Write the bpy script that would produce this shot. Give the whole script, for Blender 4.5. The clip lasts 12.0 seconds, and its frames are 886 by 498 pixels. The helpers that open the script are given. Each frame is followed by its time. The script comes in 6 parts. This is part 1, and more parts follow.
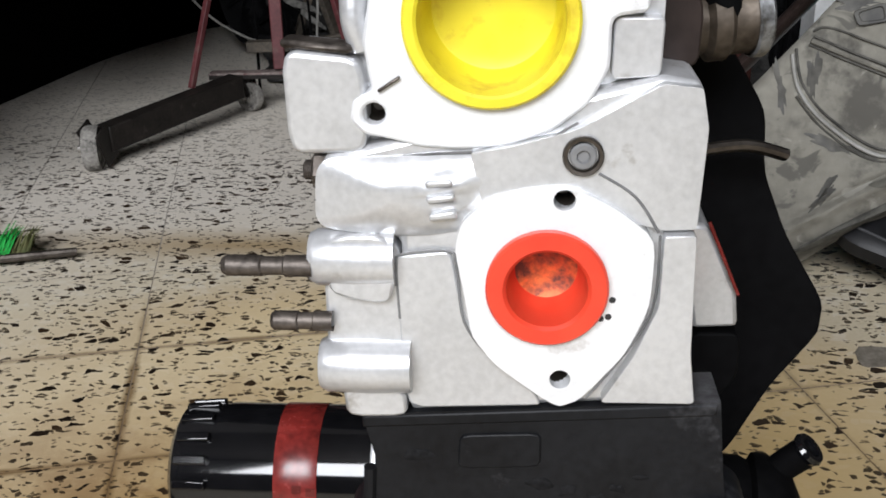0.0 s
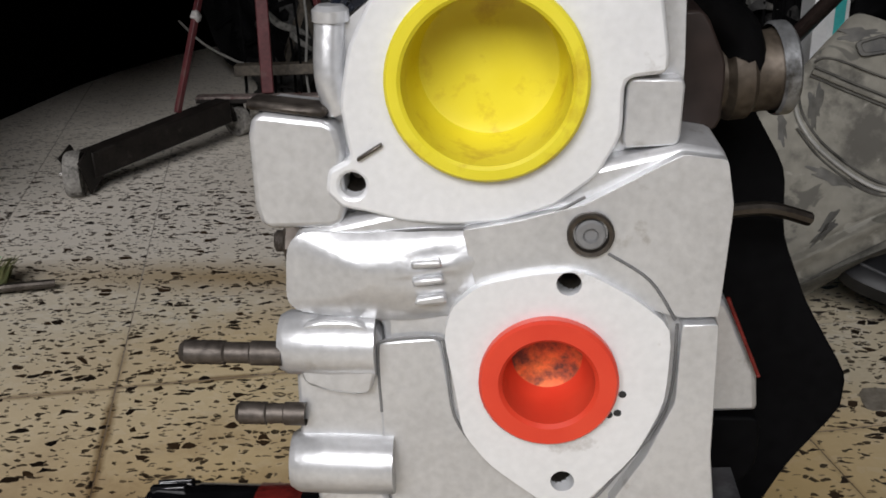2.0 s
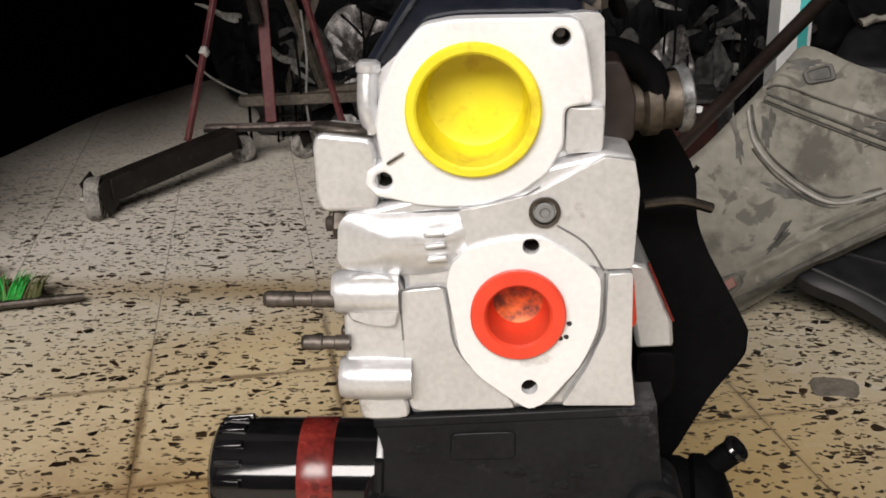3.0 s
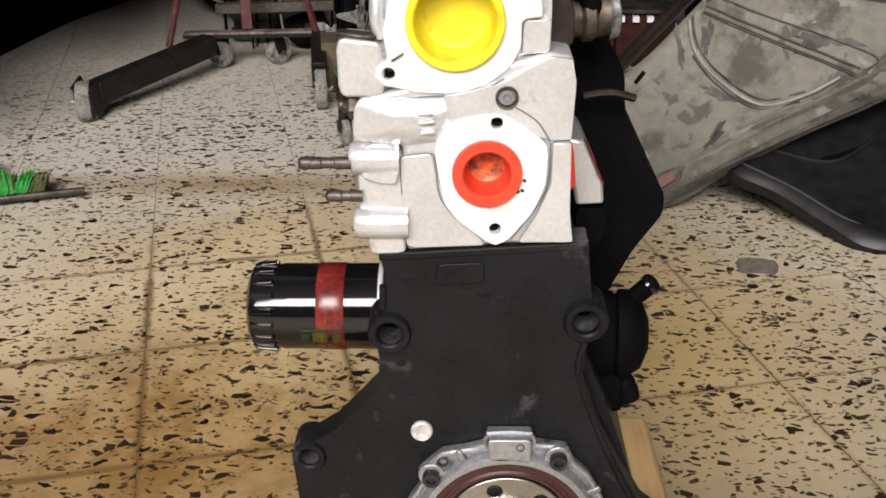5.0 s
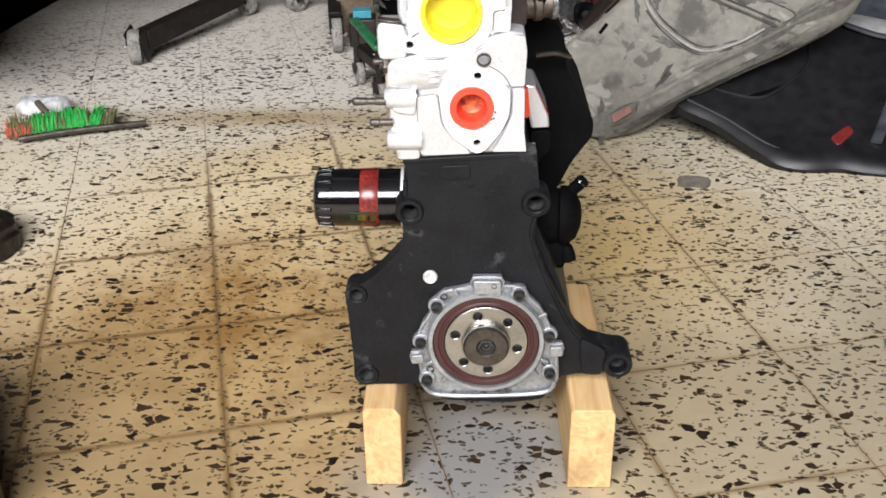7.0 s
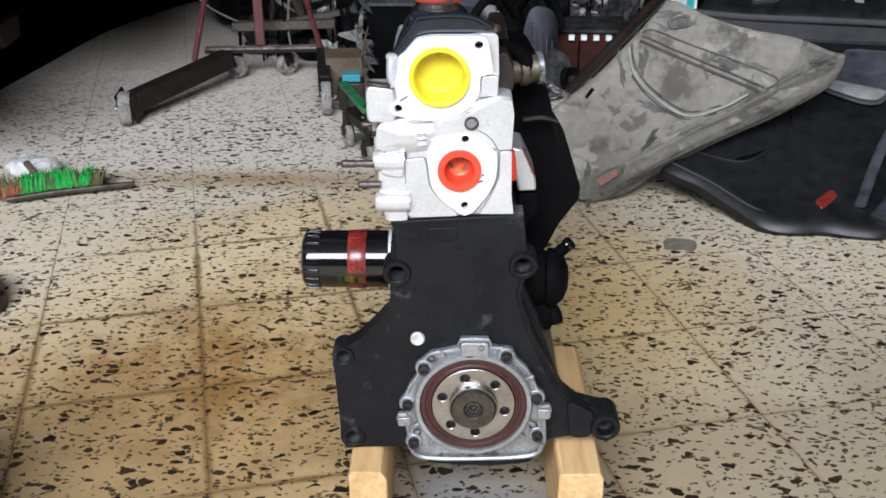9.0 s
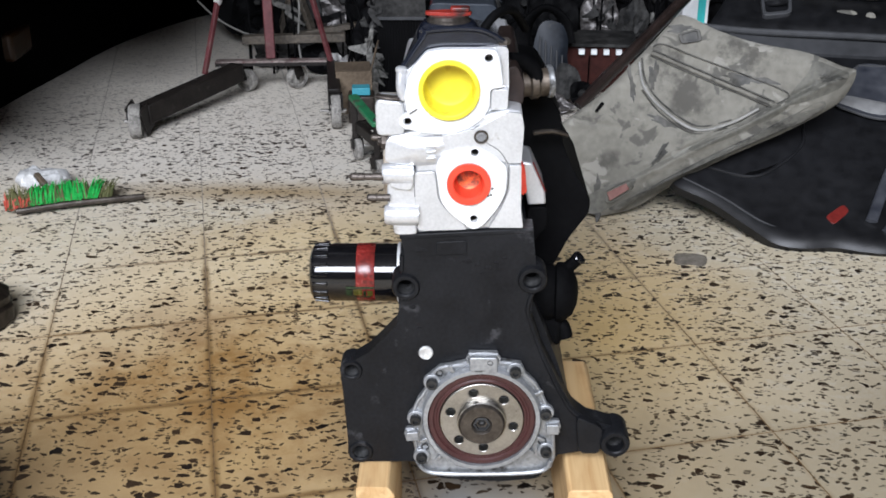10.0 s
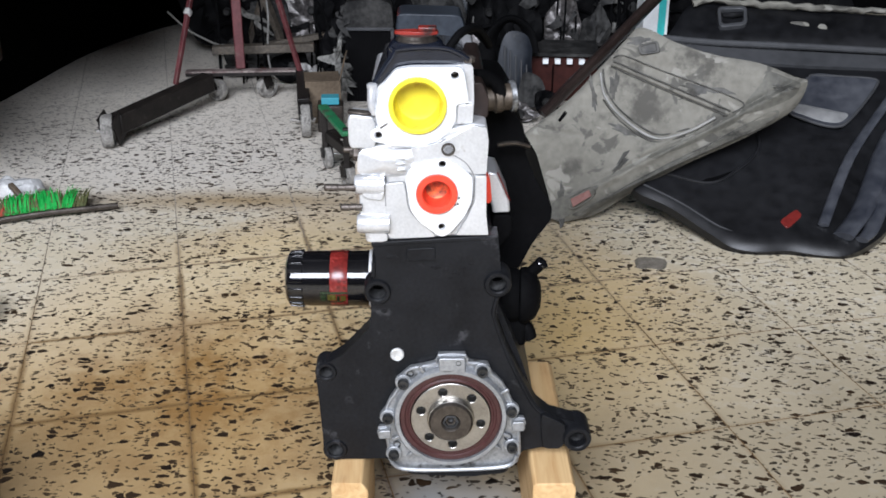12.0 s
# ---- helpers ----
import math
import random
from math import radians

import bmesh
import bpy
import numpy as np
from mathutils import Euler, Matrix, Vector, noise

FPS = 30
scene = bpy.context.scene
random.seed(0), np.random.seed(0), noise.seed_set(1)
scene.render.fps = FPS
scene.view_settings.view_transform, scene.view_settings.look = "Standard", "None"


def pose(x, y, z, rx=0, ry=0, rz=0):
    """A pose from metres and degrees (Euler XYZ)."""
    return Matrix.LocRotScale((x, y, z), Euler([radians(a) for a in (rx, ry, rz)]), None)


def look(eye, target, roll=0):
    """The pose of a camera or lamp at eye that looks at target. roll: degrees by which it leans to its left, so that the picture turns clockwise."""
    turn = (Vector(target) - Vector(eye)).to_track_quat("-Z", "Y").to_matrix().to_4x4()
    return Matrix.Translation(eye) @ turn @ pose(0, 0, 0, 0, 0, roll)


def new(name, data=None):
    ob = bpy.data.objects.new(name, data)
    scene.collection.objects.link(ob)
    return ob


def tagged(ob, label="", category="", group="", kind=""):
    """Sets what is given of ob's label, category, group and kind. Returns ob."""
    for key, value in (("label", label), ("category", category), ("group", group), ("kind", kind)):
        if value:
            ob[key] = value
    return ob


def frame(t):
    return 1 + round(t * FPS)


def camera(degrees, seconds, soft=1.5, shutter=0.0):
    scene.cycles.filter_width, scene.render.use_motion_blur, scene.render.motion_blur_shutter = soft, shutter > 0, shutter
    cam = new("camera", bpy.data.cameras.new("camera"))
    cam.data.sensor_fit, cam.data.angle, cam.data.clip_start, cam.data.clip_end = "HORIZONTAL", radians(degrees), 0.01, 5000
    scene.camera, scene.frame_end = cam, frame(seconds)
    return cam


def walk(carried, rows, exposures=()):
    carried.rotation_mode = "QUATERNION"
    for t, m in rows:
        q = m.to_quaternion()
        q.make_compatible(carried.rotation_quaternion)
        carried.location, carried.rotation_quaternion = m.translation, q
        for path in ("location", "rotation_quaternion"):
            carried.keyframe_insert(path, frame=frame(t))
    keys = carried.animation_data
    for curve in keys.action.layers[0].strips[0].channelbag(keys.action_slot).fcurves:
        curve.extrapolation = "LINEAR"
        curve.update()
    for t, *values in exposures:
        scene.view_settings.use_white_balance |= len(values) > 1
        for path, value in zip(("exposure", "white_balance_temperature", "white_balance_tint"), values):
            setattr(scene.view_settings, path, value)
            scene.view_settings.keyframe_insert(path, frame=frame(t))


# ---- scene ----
cam = camera(45.0, 12.0, soft=1.75)
# seconds, eye x y z, yaw, pitch, roll
PATH = [
    (0.0, -0.0230, -0.3286, 0.5618, 4.62, -22.35, -1.26),
    (0.5, -0.0239, -0.3303, 0.5864, 4.00, -19.88, -0.64),
    (1.0, -0.0265, -0.2997, 0.5774, 3.88, -19.82, -0.09),
    (1.5, -0.0266, -0.2888, 0.5726, 3.96, -20.70, -0.50),
    (2.0, -0.0254, -0.2828, 0.5648, 4.08, -21.41, -0.84),
    (2.5, -0.0230, -0.3105, 0.5741, 4.56, -20.69, -1.49),
    (3.0, -0.0205, -0.4235, 0.5967, 3.54, -19.96, -1.31),
    (3.2, -0.0212, -0.4861, 0.6110, 2.77, -19.32, -1.22),
    (4.8, -0.0270, -0.5976, 0.6419, 1.66, -24.15, -1.87),
    (5.0, -0.0271, -0.5845, 0.6347, 1.37, -24.79, -0.53),
    (5.5, -0.0277, -0.5827, 0.6094, 1.36, -27.11, -0.87),
    (6.0, -0.0273, -0.5804, 0.6057, 1.63, -27.61, -0.86),
    (6.5, -0.0213, -0.7749, 0.6942, 1.77, -28.17, -1.15),
    (7.0, -0.0217, -0.9291, 0.7649, 1.31, -28.25, -0.66),
    (7.5, -0.0216, -0.9249, 0.7629, 0.63, -26.20, -0.22),
    (7.7, -0.0218, -0.9378, 0.7690, 0.56, -25.44, -0.29),
    (9.5, -0.0216, -0.9280, 0.7644, 0.63, -24.68, 0.00),
    (10.0, -0.0216, -0.9265, 0.7637, 1.07, -24.21, -0.08),
    (10.5, -0.0225, -0.9755, 0.7871, 0.75, -24.15, -0.44),
    (11.0, -0.0226, -0.9778, 0.7882, 0.16, -24.14, 0.31),
    (11.5, -0.0225, -0.9763, 0.7875, -0.98, -24.01, 0.28),
    (12.0, -0.0225, -0.9762, 0.7874, -0.81, -23.93, 0.25),
]


def eye_row(x, y, z, yaw, pitch, roll):
    a, p = radians(yaw), radians(pitch)
    ahead = Vector((-math.sin(a) * math.cos(p), math.cos(a) * math.cos(p), math.sin(p)))
    e = Vector((x, y, z))
    return look(e, e + ahead, roll)


EXPOSURES = [(0.0, -0.26, 6050, 11), (0.5, -0.68, 6150, 12), (1.0, -0.88, 6200, 12), (2.5, -0.88, 6500, 13), (3.2, -0.22, 6850, 14), (5.0, -0.06, 6700, 15), (6.0, 0.0, 6600, 15), (6.5, 0.30, 6200, 13), (7.0, 0.36, 6200, 13), (7.5, 0.20, 6080, 12), (9.5, 0.12, 5780, 12), (12.0, 0.12, 5720, 12)]
walk(cam, [(r[0], eye_row(*r[1:])) for r in PATH], EXPOSURES)

# ---- light: overcast daylight through the wide front window ----
world = bpy.data.worlds.new("sky")
scene.world = world
world.use_nodes = True
wn = world.node_tree
sky = wn.nodes.new("ShaderNodeTexSky")
sky.sky_type, sky.sun_disc = "NISHITA", False
sky.sun_elevation, sky.sun_rotation = radians(50), radians(200)
wn.links.new(sky.outputs[0], wn.nodes["Background"].inputs[0])
wn.nodes["Background"].inputs[1].default_value = 0.1

DOOR_W, DOOR_H, SILL, DOOR_X, FRONT = 4.0, 4.6, 2.2, -0.95, -4.0
LEFT = -4.2
lamp = bpy.data.lights.new("window_daylight", "AREA")
lamp.shape, lamp.size, lamp.size_y, lamp.energy = "RECTANGLE", DOOR_W - 0.1, DOOR_H - SILL - 0.1, 685
lamp.color = (1.0, 0.98, 0.95)
lamp_ob = new("window_daylight", lamp)
lamp_ob.matrix_basis = look((DOOR_X, FRONT + 0.02, (SILL + DOOR_H) / 2), (DOOR_X, 2, (SILL + DOOR_H) / 2))


# ---- materials ----
def nodes_of(m):
    m.use_nodes = True
    nt = m.node_tree
    return nt, nt.nodes["Principled BSDF"]


def surface(name, low, high, rough=0.5, metal=0.0, scale=18.0, fine=140.0, bump=0.15, rough_vary=0.12, stain=None, stain_amount=0.0, stain_scale=9.0, coat=0.0, spec=0.5):
    """Two tones mixed by broad and fine noise, uneven gloss, fine relief, and an optional stain of its own colour."""
    m = bpy.data.materials.new(name)
    nt, p = nodes_of(m)
    add, link = nt.nodes.new, nt.links.new
    co = add("ShaderNodeNewGeometry").outputs["Position"]
    broad, grain = add("ShaderNodeTexNoise"), add("ShaderNodeTexNoise")
    for n, s in ((broad, scale), (grain, fine)):
        n.inputs["Scale"].default_value, n.inputs["Detail"].default_value = s, 5
        link(co, n.inputs["Vector"])
    mixed = add("ShaderNodeMath")
    mixed.operation = "MULTIPLY_ADD"
    mixed.inputs[1].default_value = 0.45
    link(grain.outputs["Fac"], mixed.inputs[0])
    half = add("ShaderNodeMath")
    half.operation = "MULTIPLY"
    half.inputs[1].default_value = 0.55
    link(broad.outputs["Fac"], half.inputs[0])
    link(half.outputs[0], mixed.inputs[2])
    ramp = add("ShaderNodeValToRGB")
    ramp.color_ramp.elements[0].position, ramp.color_ramp.elements[1].position = 0.36, 0.64
    ramp.color_ramp.elements[0].color, ramp.color_ramp.elements[1].color = (*low, 1), (*high, 1)
    link(mixed.outputs[0], ramp.inputs[0])
    colour = ramp.outputs[0]
    if stain:
        blot = add("ShaderNodeTexNoise")
        blot.inputs["Scale"].default_value, blot.inputs["Detail"].default_value, blot.inputs["Roughness"].default_value = stain_scale, 7, 0.65
        link(co, blot.inputs["Vector"])
        cut = add("ShaderNodeValToRGB")
        cut.color_ramp.elements[0].position, cut.color_ramp.elements[1].position = 0.62 - 0.25 * stain_amount, 0.72 - 0.2 * stain_amount
        link(blot.outputs["Fac"], cut.inputs[0])
        mix = add("ShaderNodeMix")
        mix.data_type = "RGBA"
        link(cut.outputs[0], mix.inputs["Factor"])
        link(colour, mix.inputs["A"])
        mix.inputs["B"].default_value = (*stain, 1)
        colour = mix.outputs["Result"]
    link(colour, p.inputs["Base Color"])
    gloss = add("ShaderNodeMapRange")
    gloss.inputs["To Min"].default_value, gloss.inputs["To Max"].default_value = max(0.03, rough - rough_vary), min(1, rough + rough_vary)
    link(mixed.outputs[0], gloss.inputs["Value"])
    link(gloss.outputs[0], p.inputs["Roughness"])
    p.inputs["Metallic"].default_value = metal
    p.inputs["Coat Weight"].default_value = coat
    p.inputs["Specular IOR Level"].default_value = spec
    if bump:
        b = add("ShaderNodeBump")
        b.inputs["Strength"].default_value, b.inputs["Distance"].default_value = bump, 0.002
        link(mixed.outputs[0], b.inputs["Height"])
        link(b.outputs[0], p.inputs["Normal"])
    return m


def terrazzo(name):
    m = bpy.data.materials.new(name)
    nt, p = nodes_of(m)
    add, link = nt.nodes.new, nt.links.new
    pos = add("ShaderNodeNewGeometry").outputs["Position"]
    info = add("ShaderNodeObjectInfo").outputs["Random"]
    shift = add("ShaderNodeVectorMath")
    shift.operation = "SCALE"
    shift.inputs[0].default_value = (7.0, 5.0, 0.0)
    link(info, shift.inputs["Scale"])
    off = add("ShaderNodeVectorMath")
    link(pos, off.inputs[0])
    link(shift.outputs[0], off.inputs[1])
    warp = add("ShaderNodeTexNoise")
    warp.inputs["Scale"].default_value = 40
    link(off.outputs[0], warp.inputs["Vector"])
    bend = add("ShaderNodeVectorMath")
    bend.operation = "MULTIPLY_ADD"
    bend.inputs[1].default_value = (0.018, 0.018, 0)
    link(warp.outputs["Color"], bend.inputs[0])
    squash = add("ShaderNodeVectorMath")
    squash.operation = "MULTIPLY"
    squash.inputs[1].default_value = (0.86, 1.22, 1.0)
    link(off.outputs[0], squash.inputs[0])
    link(squash.outputs[0], bend.inputs[2])

    def math_node(op, a, b=None):
        n = add("ShaderNodeMath")
        n.operation = op
        for k, v in enumerate((a, b)):
            if v is None:
                continue
            if isinstance(v, (int, float)):
                n.inputs[k].default_value = v
            else:
                link(v, n.inputs[k])
        return n.outputs[0]

    def chips(scale, share, gap):
        edge, cell = add("ShaderNodeTexVoronoi"), add("ShaderNodeTexVoronoi")
        edge.feature = "DISTANCE_TO_EDGE"
        for n in (edge, cell):
            n.voronoi_dimensions = "2D"
            n.inputs["Scale"].default_value = scale
            link(bend.outputs[0], n.inputs["Vector"])
        tone = add("ShaderNodeSeparateColor")
        link(cell.outputs["Color"], tone.inputs[0])
        inside = math_node("GREATER_THAN", edge.outputs["Distance"], gap)
        picked = math_node("LESS_THAN", tone.outputs[0], share)
        return math_node("MULTIPLY", inside, picked), tone.outputs[1]

    big, big_tone = chips(84, 0.075, 0.085)
    small, small_tone = chips(150, 0.145, 0.085)
    tiny, tiny_tone = chips(250, 0.085, 0.09)
    pale, pale_tone = chips(85, 0.25, 0.08)

    def blend(fac, a, b):
        n = add("ShaderNodeMix")
        n.data_type = "RGBA"
        for key, v in (("Factor", fac), ("A", a), ("B", b)):
            if isinstance(v, (tuple, float)):
                n.inputs[key].default_value = v
            else:
                link(v, n.inputs[key])
        return n.outputs["Result"]

    # matrix: cream cement, paler dust in clouds, oil soaked patch round the engine
    cloud = add("ShaderNodeTexNoise")
    cloud.inputs["Scale"].default_value, cloud.inputs["Detail"].default_value = 2.6, 6
    link(pos, cloud.inputs["Vector"])
    speck = add("ShaderNodeTexNoise")
    speck.inputs["Scale"].default_value, speck.inputs["Detail"].default_value = 160, 4
    link(off.outputs[0], speck.inputs["Vector"])
    base = blend(speck.outputs["Fac"], (0.50, 0.43, 0.295, 1), (0.63, 0.56, 0.42, 1))
    base = blend(math_node("MULTIPLY", pale, 0.35), base, (0.68, 0.65, 0.57, 1))

    def patch(x, y, rx, ry, soft, ragged=2.6):
        sub = add("ShaderNodeVectorMath")
        sub.operation = "SUBTRACT"
        link(pos, sub.inputs[0])
        sub.inputs[1].default_value = (x, y, 0)
        sc = add("ShaderNodeVectorMath")
        sc.operation = "MULTIPLY"
        link(sub.outputs[0], sc.inputs[0])
        sc.inputs[1].default_value = (1 / rx, 1 / ry, 0)
        ln = add("ShaderNodeVectorMath")
        ln.operation = "LENGTH"
        link(sc.outputs[0], ln.inputs[0])
        rough_edge = math_node("ADD", ln.outputs["Value"], math_node("MULTIPLY", math_node("SUBTRACT", cloud.outputs["Fac"], 0.5), ragged))
        r = add("ShaderNodeMapRange")
        r.inputs["From Min"].default_value, r.inputs["From Max"].default_value = 1.0, 1.0 - soft
        link(rough_edge, r.inputs["Value"])
        return r.outputs[0]

    oil = patch(-0.12, 0.20, 0.66, 0.90, 0.22, 0.6)
    tide = math_node("MULTIPLY", oil, math_node("SUBTRACT", 1.0, patch(-0.12, 0.20, 0.63, 0.87, 0.22, 0.6)))
    inner = patch(-0.30, 0.14, 0.60, 0.52, 0.6, 1.4)
    warm = patch(0.19, 0.46, 0.27, 0.40, 0.95, 1.5)
    # oil-free floor under the engine, with its shade put into the colour
    under_shade = patch(-0.01, -0.06, 0.16, 0.20, 0.6)
    dark_oil = patch(-0.45, 0.17, 0.44, 0.40, 0.8, 1.2)
    # shade of the back corner, put into the floor colour
    back_shade = patch(-2.00, 2.60, 1.10, 2.00, 0.45, 0.5)
    # dimmer light on the near right floor, put into the colour
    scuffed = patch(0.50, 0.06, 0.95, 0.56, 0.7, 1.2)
    fade = patch(0.66, 0.42, 0.72, 1.0, 0.75, 1.4)
    oil = math_node("MULTIPLY", oil, math_node("SUBTRACT", 1.0, fade))
    tide = math_node("MULTIPLY", tide, math_node("SUBTRACT", 1.0, fade))
    blotch = patch(-0.37, 0.28, 0.31, 0.25, 0.9, 1.6)
    dust = patch(-0.6, 2.25, 1.7, 1.42, 0.24, 0.25)
    far_wear = patch(-0.6, 2.75, 1.9, 1.40, 0.4, 0.3)
    tide_line = patch(-0.40, 1.04, 0.46, 0.075, 0.9, 0.35)
    pale_left = patch(-0.72, 0.66, 0.42, 0.42, 0.8, 0.9)
    # near left floor: brown staining plus foreground shade, both in the colour
    stained_shade = patch(-0.58, -0.02, 0.56, 0.42, 0.7, 1.0)
    base = blend(math_node("MULTIPLY", math_node("SUBTRACT", oil, math_node("MULTIPLY", oil, under_shade)), 0.52), base, (0.69, 0.52, 0.26, 1))
    base = blend(math_node("MULTIPLY", inner, 0.62), base, (0.46, 0.285, 0.085, 1))
    base = blend(math_node("MULTIPLY", warm, 0.75), base, (0.66, 0.43, 0.13, 1))
    base = blend(math_node("MULTIPLY", tide, 0.65), base, (0.40, 0.25, 0.09, 1))
    base = blend(math_node("MULTIPLY", dark_oil, 0.42), base, (0.21, 0.125, 0.04, 1))
    mottle = add("ShaderNodeTexNoise")
    mottle.inputs["Scale"].default_value, mottle.inputs["Detail"].default_value, mottle.inputs["Roughness"].default_value = 13, 9, 0.7
    link(pos, mottle.inputs["Vector"])
    spots = add("ShaderNodeMapRange")
    spots.inputs["From Min"].default_value, spots.inputs["From Max"].default_value = 0.46, 0.66
    link(mottle.outputs["Fac"], spots.inputs["Value"])
    base = blend(math_node("MULTIPLY", math_node("MULTIPLY", spots.outputs[0], inner), 0.75), base, (0.26, 0.14, 0.04, 1))
    base = blend(math_node("MULTIPLY", math_node("MULTIPLY", spots.outputs[0], oil), 0.22), base, (0.30, 0.20, 0.09, 1))
    # near right floor painted darker in place of weaker light
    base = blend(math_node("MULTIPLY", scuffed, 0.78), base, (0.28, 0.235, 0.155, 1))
    soak = add("ShaderNodeMapRange")
    soak.inputs["From Min"].default_value, soak.inputs["From Max"].default_value = 0.40, 0.58
    link(mottle.outputs["Fac"], soak.inputs["Value"])
    base = blend(math_node("MULTIPLY", blotch, math_node("ADD", 0.34, math_node("MULTIPLY", soak.outputs[0], 0.60))), base, (0.19, 0.085, 0.012, 1))
    base = blend(math_node("MULTIPLY", pale_left, 0.40), base, (0.70, 0.62, 0.47, 1))
    base = blend(math_node("MULTIPLY", stained_shade, 0.80), base, (0.27, 0.19, 0.095, 1))
    # dirt that has crept into the tile edges
    turned = add("ShaderNodeVectorRotate")
    turned.rotation_type = "Z_AXIS"
    turned.inputs["Center"].default_value = (CORNER[0], CORNER[1], 0)
    turned.inputs["Angle"].default_value = -TURN
    link(pos, turned.inputs["Vector"])
    axes = add("ShaderNodeSeparateXYZ")
    link(turned.outputs[0], axes.inputs[0])
    edges = [math_node("PINGPONG", math_node("SUBTRACT", axes.outputs[k], CORNER[k]), TILE / 2) for k in (0, 1)]
    near_edge = math_node("MINIMUM", edges[0], edges[1])
    creep = add("ShaderNodeMapRange")
    creep.inputs["From Min"].default_value, creep.inputs["From Max"].default_value = 0.0070, 0.0006
    link(math_node("ADD", near_edge, math_node("MULTIPLY", math_node("SUBTRACT", mottle.outputs["Fac"], 0.5), 0.02)), creep.inputs["Value"])
    base = blend(math_node("MULTIPLY", math_node("MULTIPLY", creep.outputs[0], math_node("ADD", 0.12, oil)), 0.72), base, (0.13, 0.070, 0.018, 1))
    base = blend(math_node("MULTIPLY", dust, 0.7), base, (0.67, 0.635, 0.585, 1))
    base = blend(math_node("MULTIPLY", tide_line, 0.85), base, (0.33, 0.235, 0.115, 1))
    # grey tone paints the engine's shade on the floor between the timbers
    base = blend(math_node("MULTIPLY", under_shade, 0.9), base, (0.20, 0.205, 0.205, 1))
    dark = blend(big_tone, (0.006, 0.004, 0.003, 1), (0.042, 0.024, 0.011, 1))
    base = blend(math_node("MULTIPLY", tiny, 0.75), base, dark)
    worn = math_node("SUBTRACT", 1.0, math_node("MULTIPLY", far_wear, 0.82))
    base = blend(math_node("MULTIPLY", small, math_node("MULTIPLY", worn, 0.92)), base, dark)
    base = blend(math_node("MULTIPLY", big, worn), base, dark)
    # darkens the tiles where the back corner lies in shade
    base = blend(math_node("MULTIPLY", back_shade, 0.93), base, (0.012, 0.011, 0.010, 1))
    link(base, p.inputs["Base Color"])
    r = add("ShaderNodeMapRange")
    r.inputs["To Min"].default_value, r.inputs["To Max"].default_value = 0.32, 0.62
    link(cloud.outputs["Fac"], r.inputs["Value"])
    link(r.outputs[0], p.inputs["Roughness"])
    b = add("ShaderNodeBump")
    b.inputs["Strength"].default_value, b.inputs["Distance"].default_value = 0.12, 0.001
    link(speck.outputs["Fac"], b.inputs["Height"])
    link(b.outputs[0], p.inputs["Normal"])
    return m


def wood_material(name, low, high):
    m = bpy.data.materials.new(name)
    nt, p = nodes_of(m)
    add, link = nt.nodes.new, nt.links.new
    co = add("ShaderNodeNewGeometry").outputs["Position"]
    stretch = add("ShaderNodeVectorMath")
    stretch.operation = "MULTIPLY"
    stretch.inputs[1].default_value = (60, 5, 60)
    link(co, stretch.inputs[0])
    grain = add("ShaderNodeTexNoise")
    grain.inputs["Scale"].default_value, grain.inputs["Detail"].default_value, grain.inputs["Distortion"].default_value = 1.2, 6, 1.5
    link(stretch.outputs[0], grain.inputs["Vector"])
    blot = add("ShaderNodeTexNoise")
    blot.inputs["Scale"].default_value = 14
    link(co, blot.inputs["Vector"])
    ramp = add("ShaderNodeValToRGB")
    ramp.color_ramp.elements[0].position, ramp.color_ramp.elements[1].position = 0.3, 0.65
    ramp.color_ramp.elements[0].color, ramp.color_ramp.elements[1].color = (*low, 1), (*high, 1)
    link(grain.outputs["Fac"], ramp.inputs[0])
    dirt = add("ShaderNodeMix")
    dirt.data_type = "RGBA"
    cut = add("ShaderNodeMapRange")
    cut.inputs["From Min"].default_value, cut.inputs["From Max"].default_value, cut.inputs["To Max"].default_value = 0.56, 0.8, 0.55
    link(blot.outputs["Fac"], cut.inputs["Value"])
    link(cut.outputs[0], dirt.inputs["Factor"])
    link(ramp.outputs[0], dirt.inputs["A"])
    dirt.inputs["B"].default_value = (0.12, 0.07, 0.03, 1)
    link(dirt.outputs["Result"], p.inputs["Base Color"])
    p.inputs["Roughness"].default_value = 0.7
    b = add("ShaderNodeBump")
    b.inputs["Strength"].default_value, b.inputs["Distance"].default_value = 0.3, 0.001
    link(grain.outputs["Fac"], b.inputs["Height"])
    link(b.outputs[0], p.inputs["Normal"])
    return m


TILE, TURN, CORNER = 0.230, math.radians(13.5), (-0.298, 0.055)
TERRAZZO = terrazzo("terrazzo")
GROUT = surface("grout", (0.085, 0.047, 0.018), (0.21, 0.135, 0.060), 0.9, 0.0, 14)


def nodes_found(m):
    return m.node_tree, m.node_tree.nodes["Principled BSDF"]


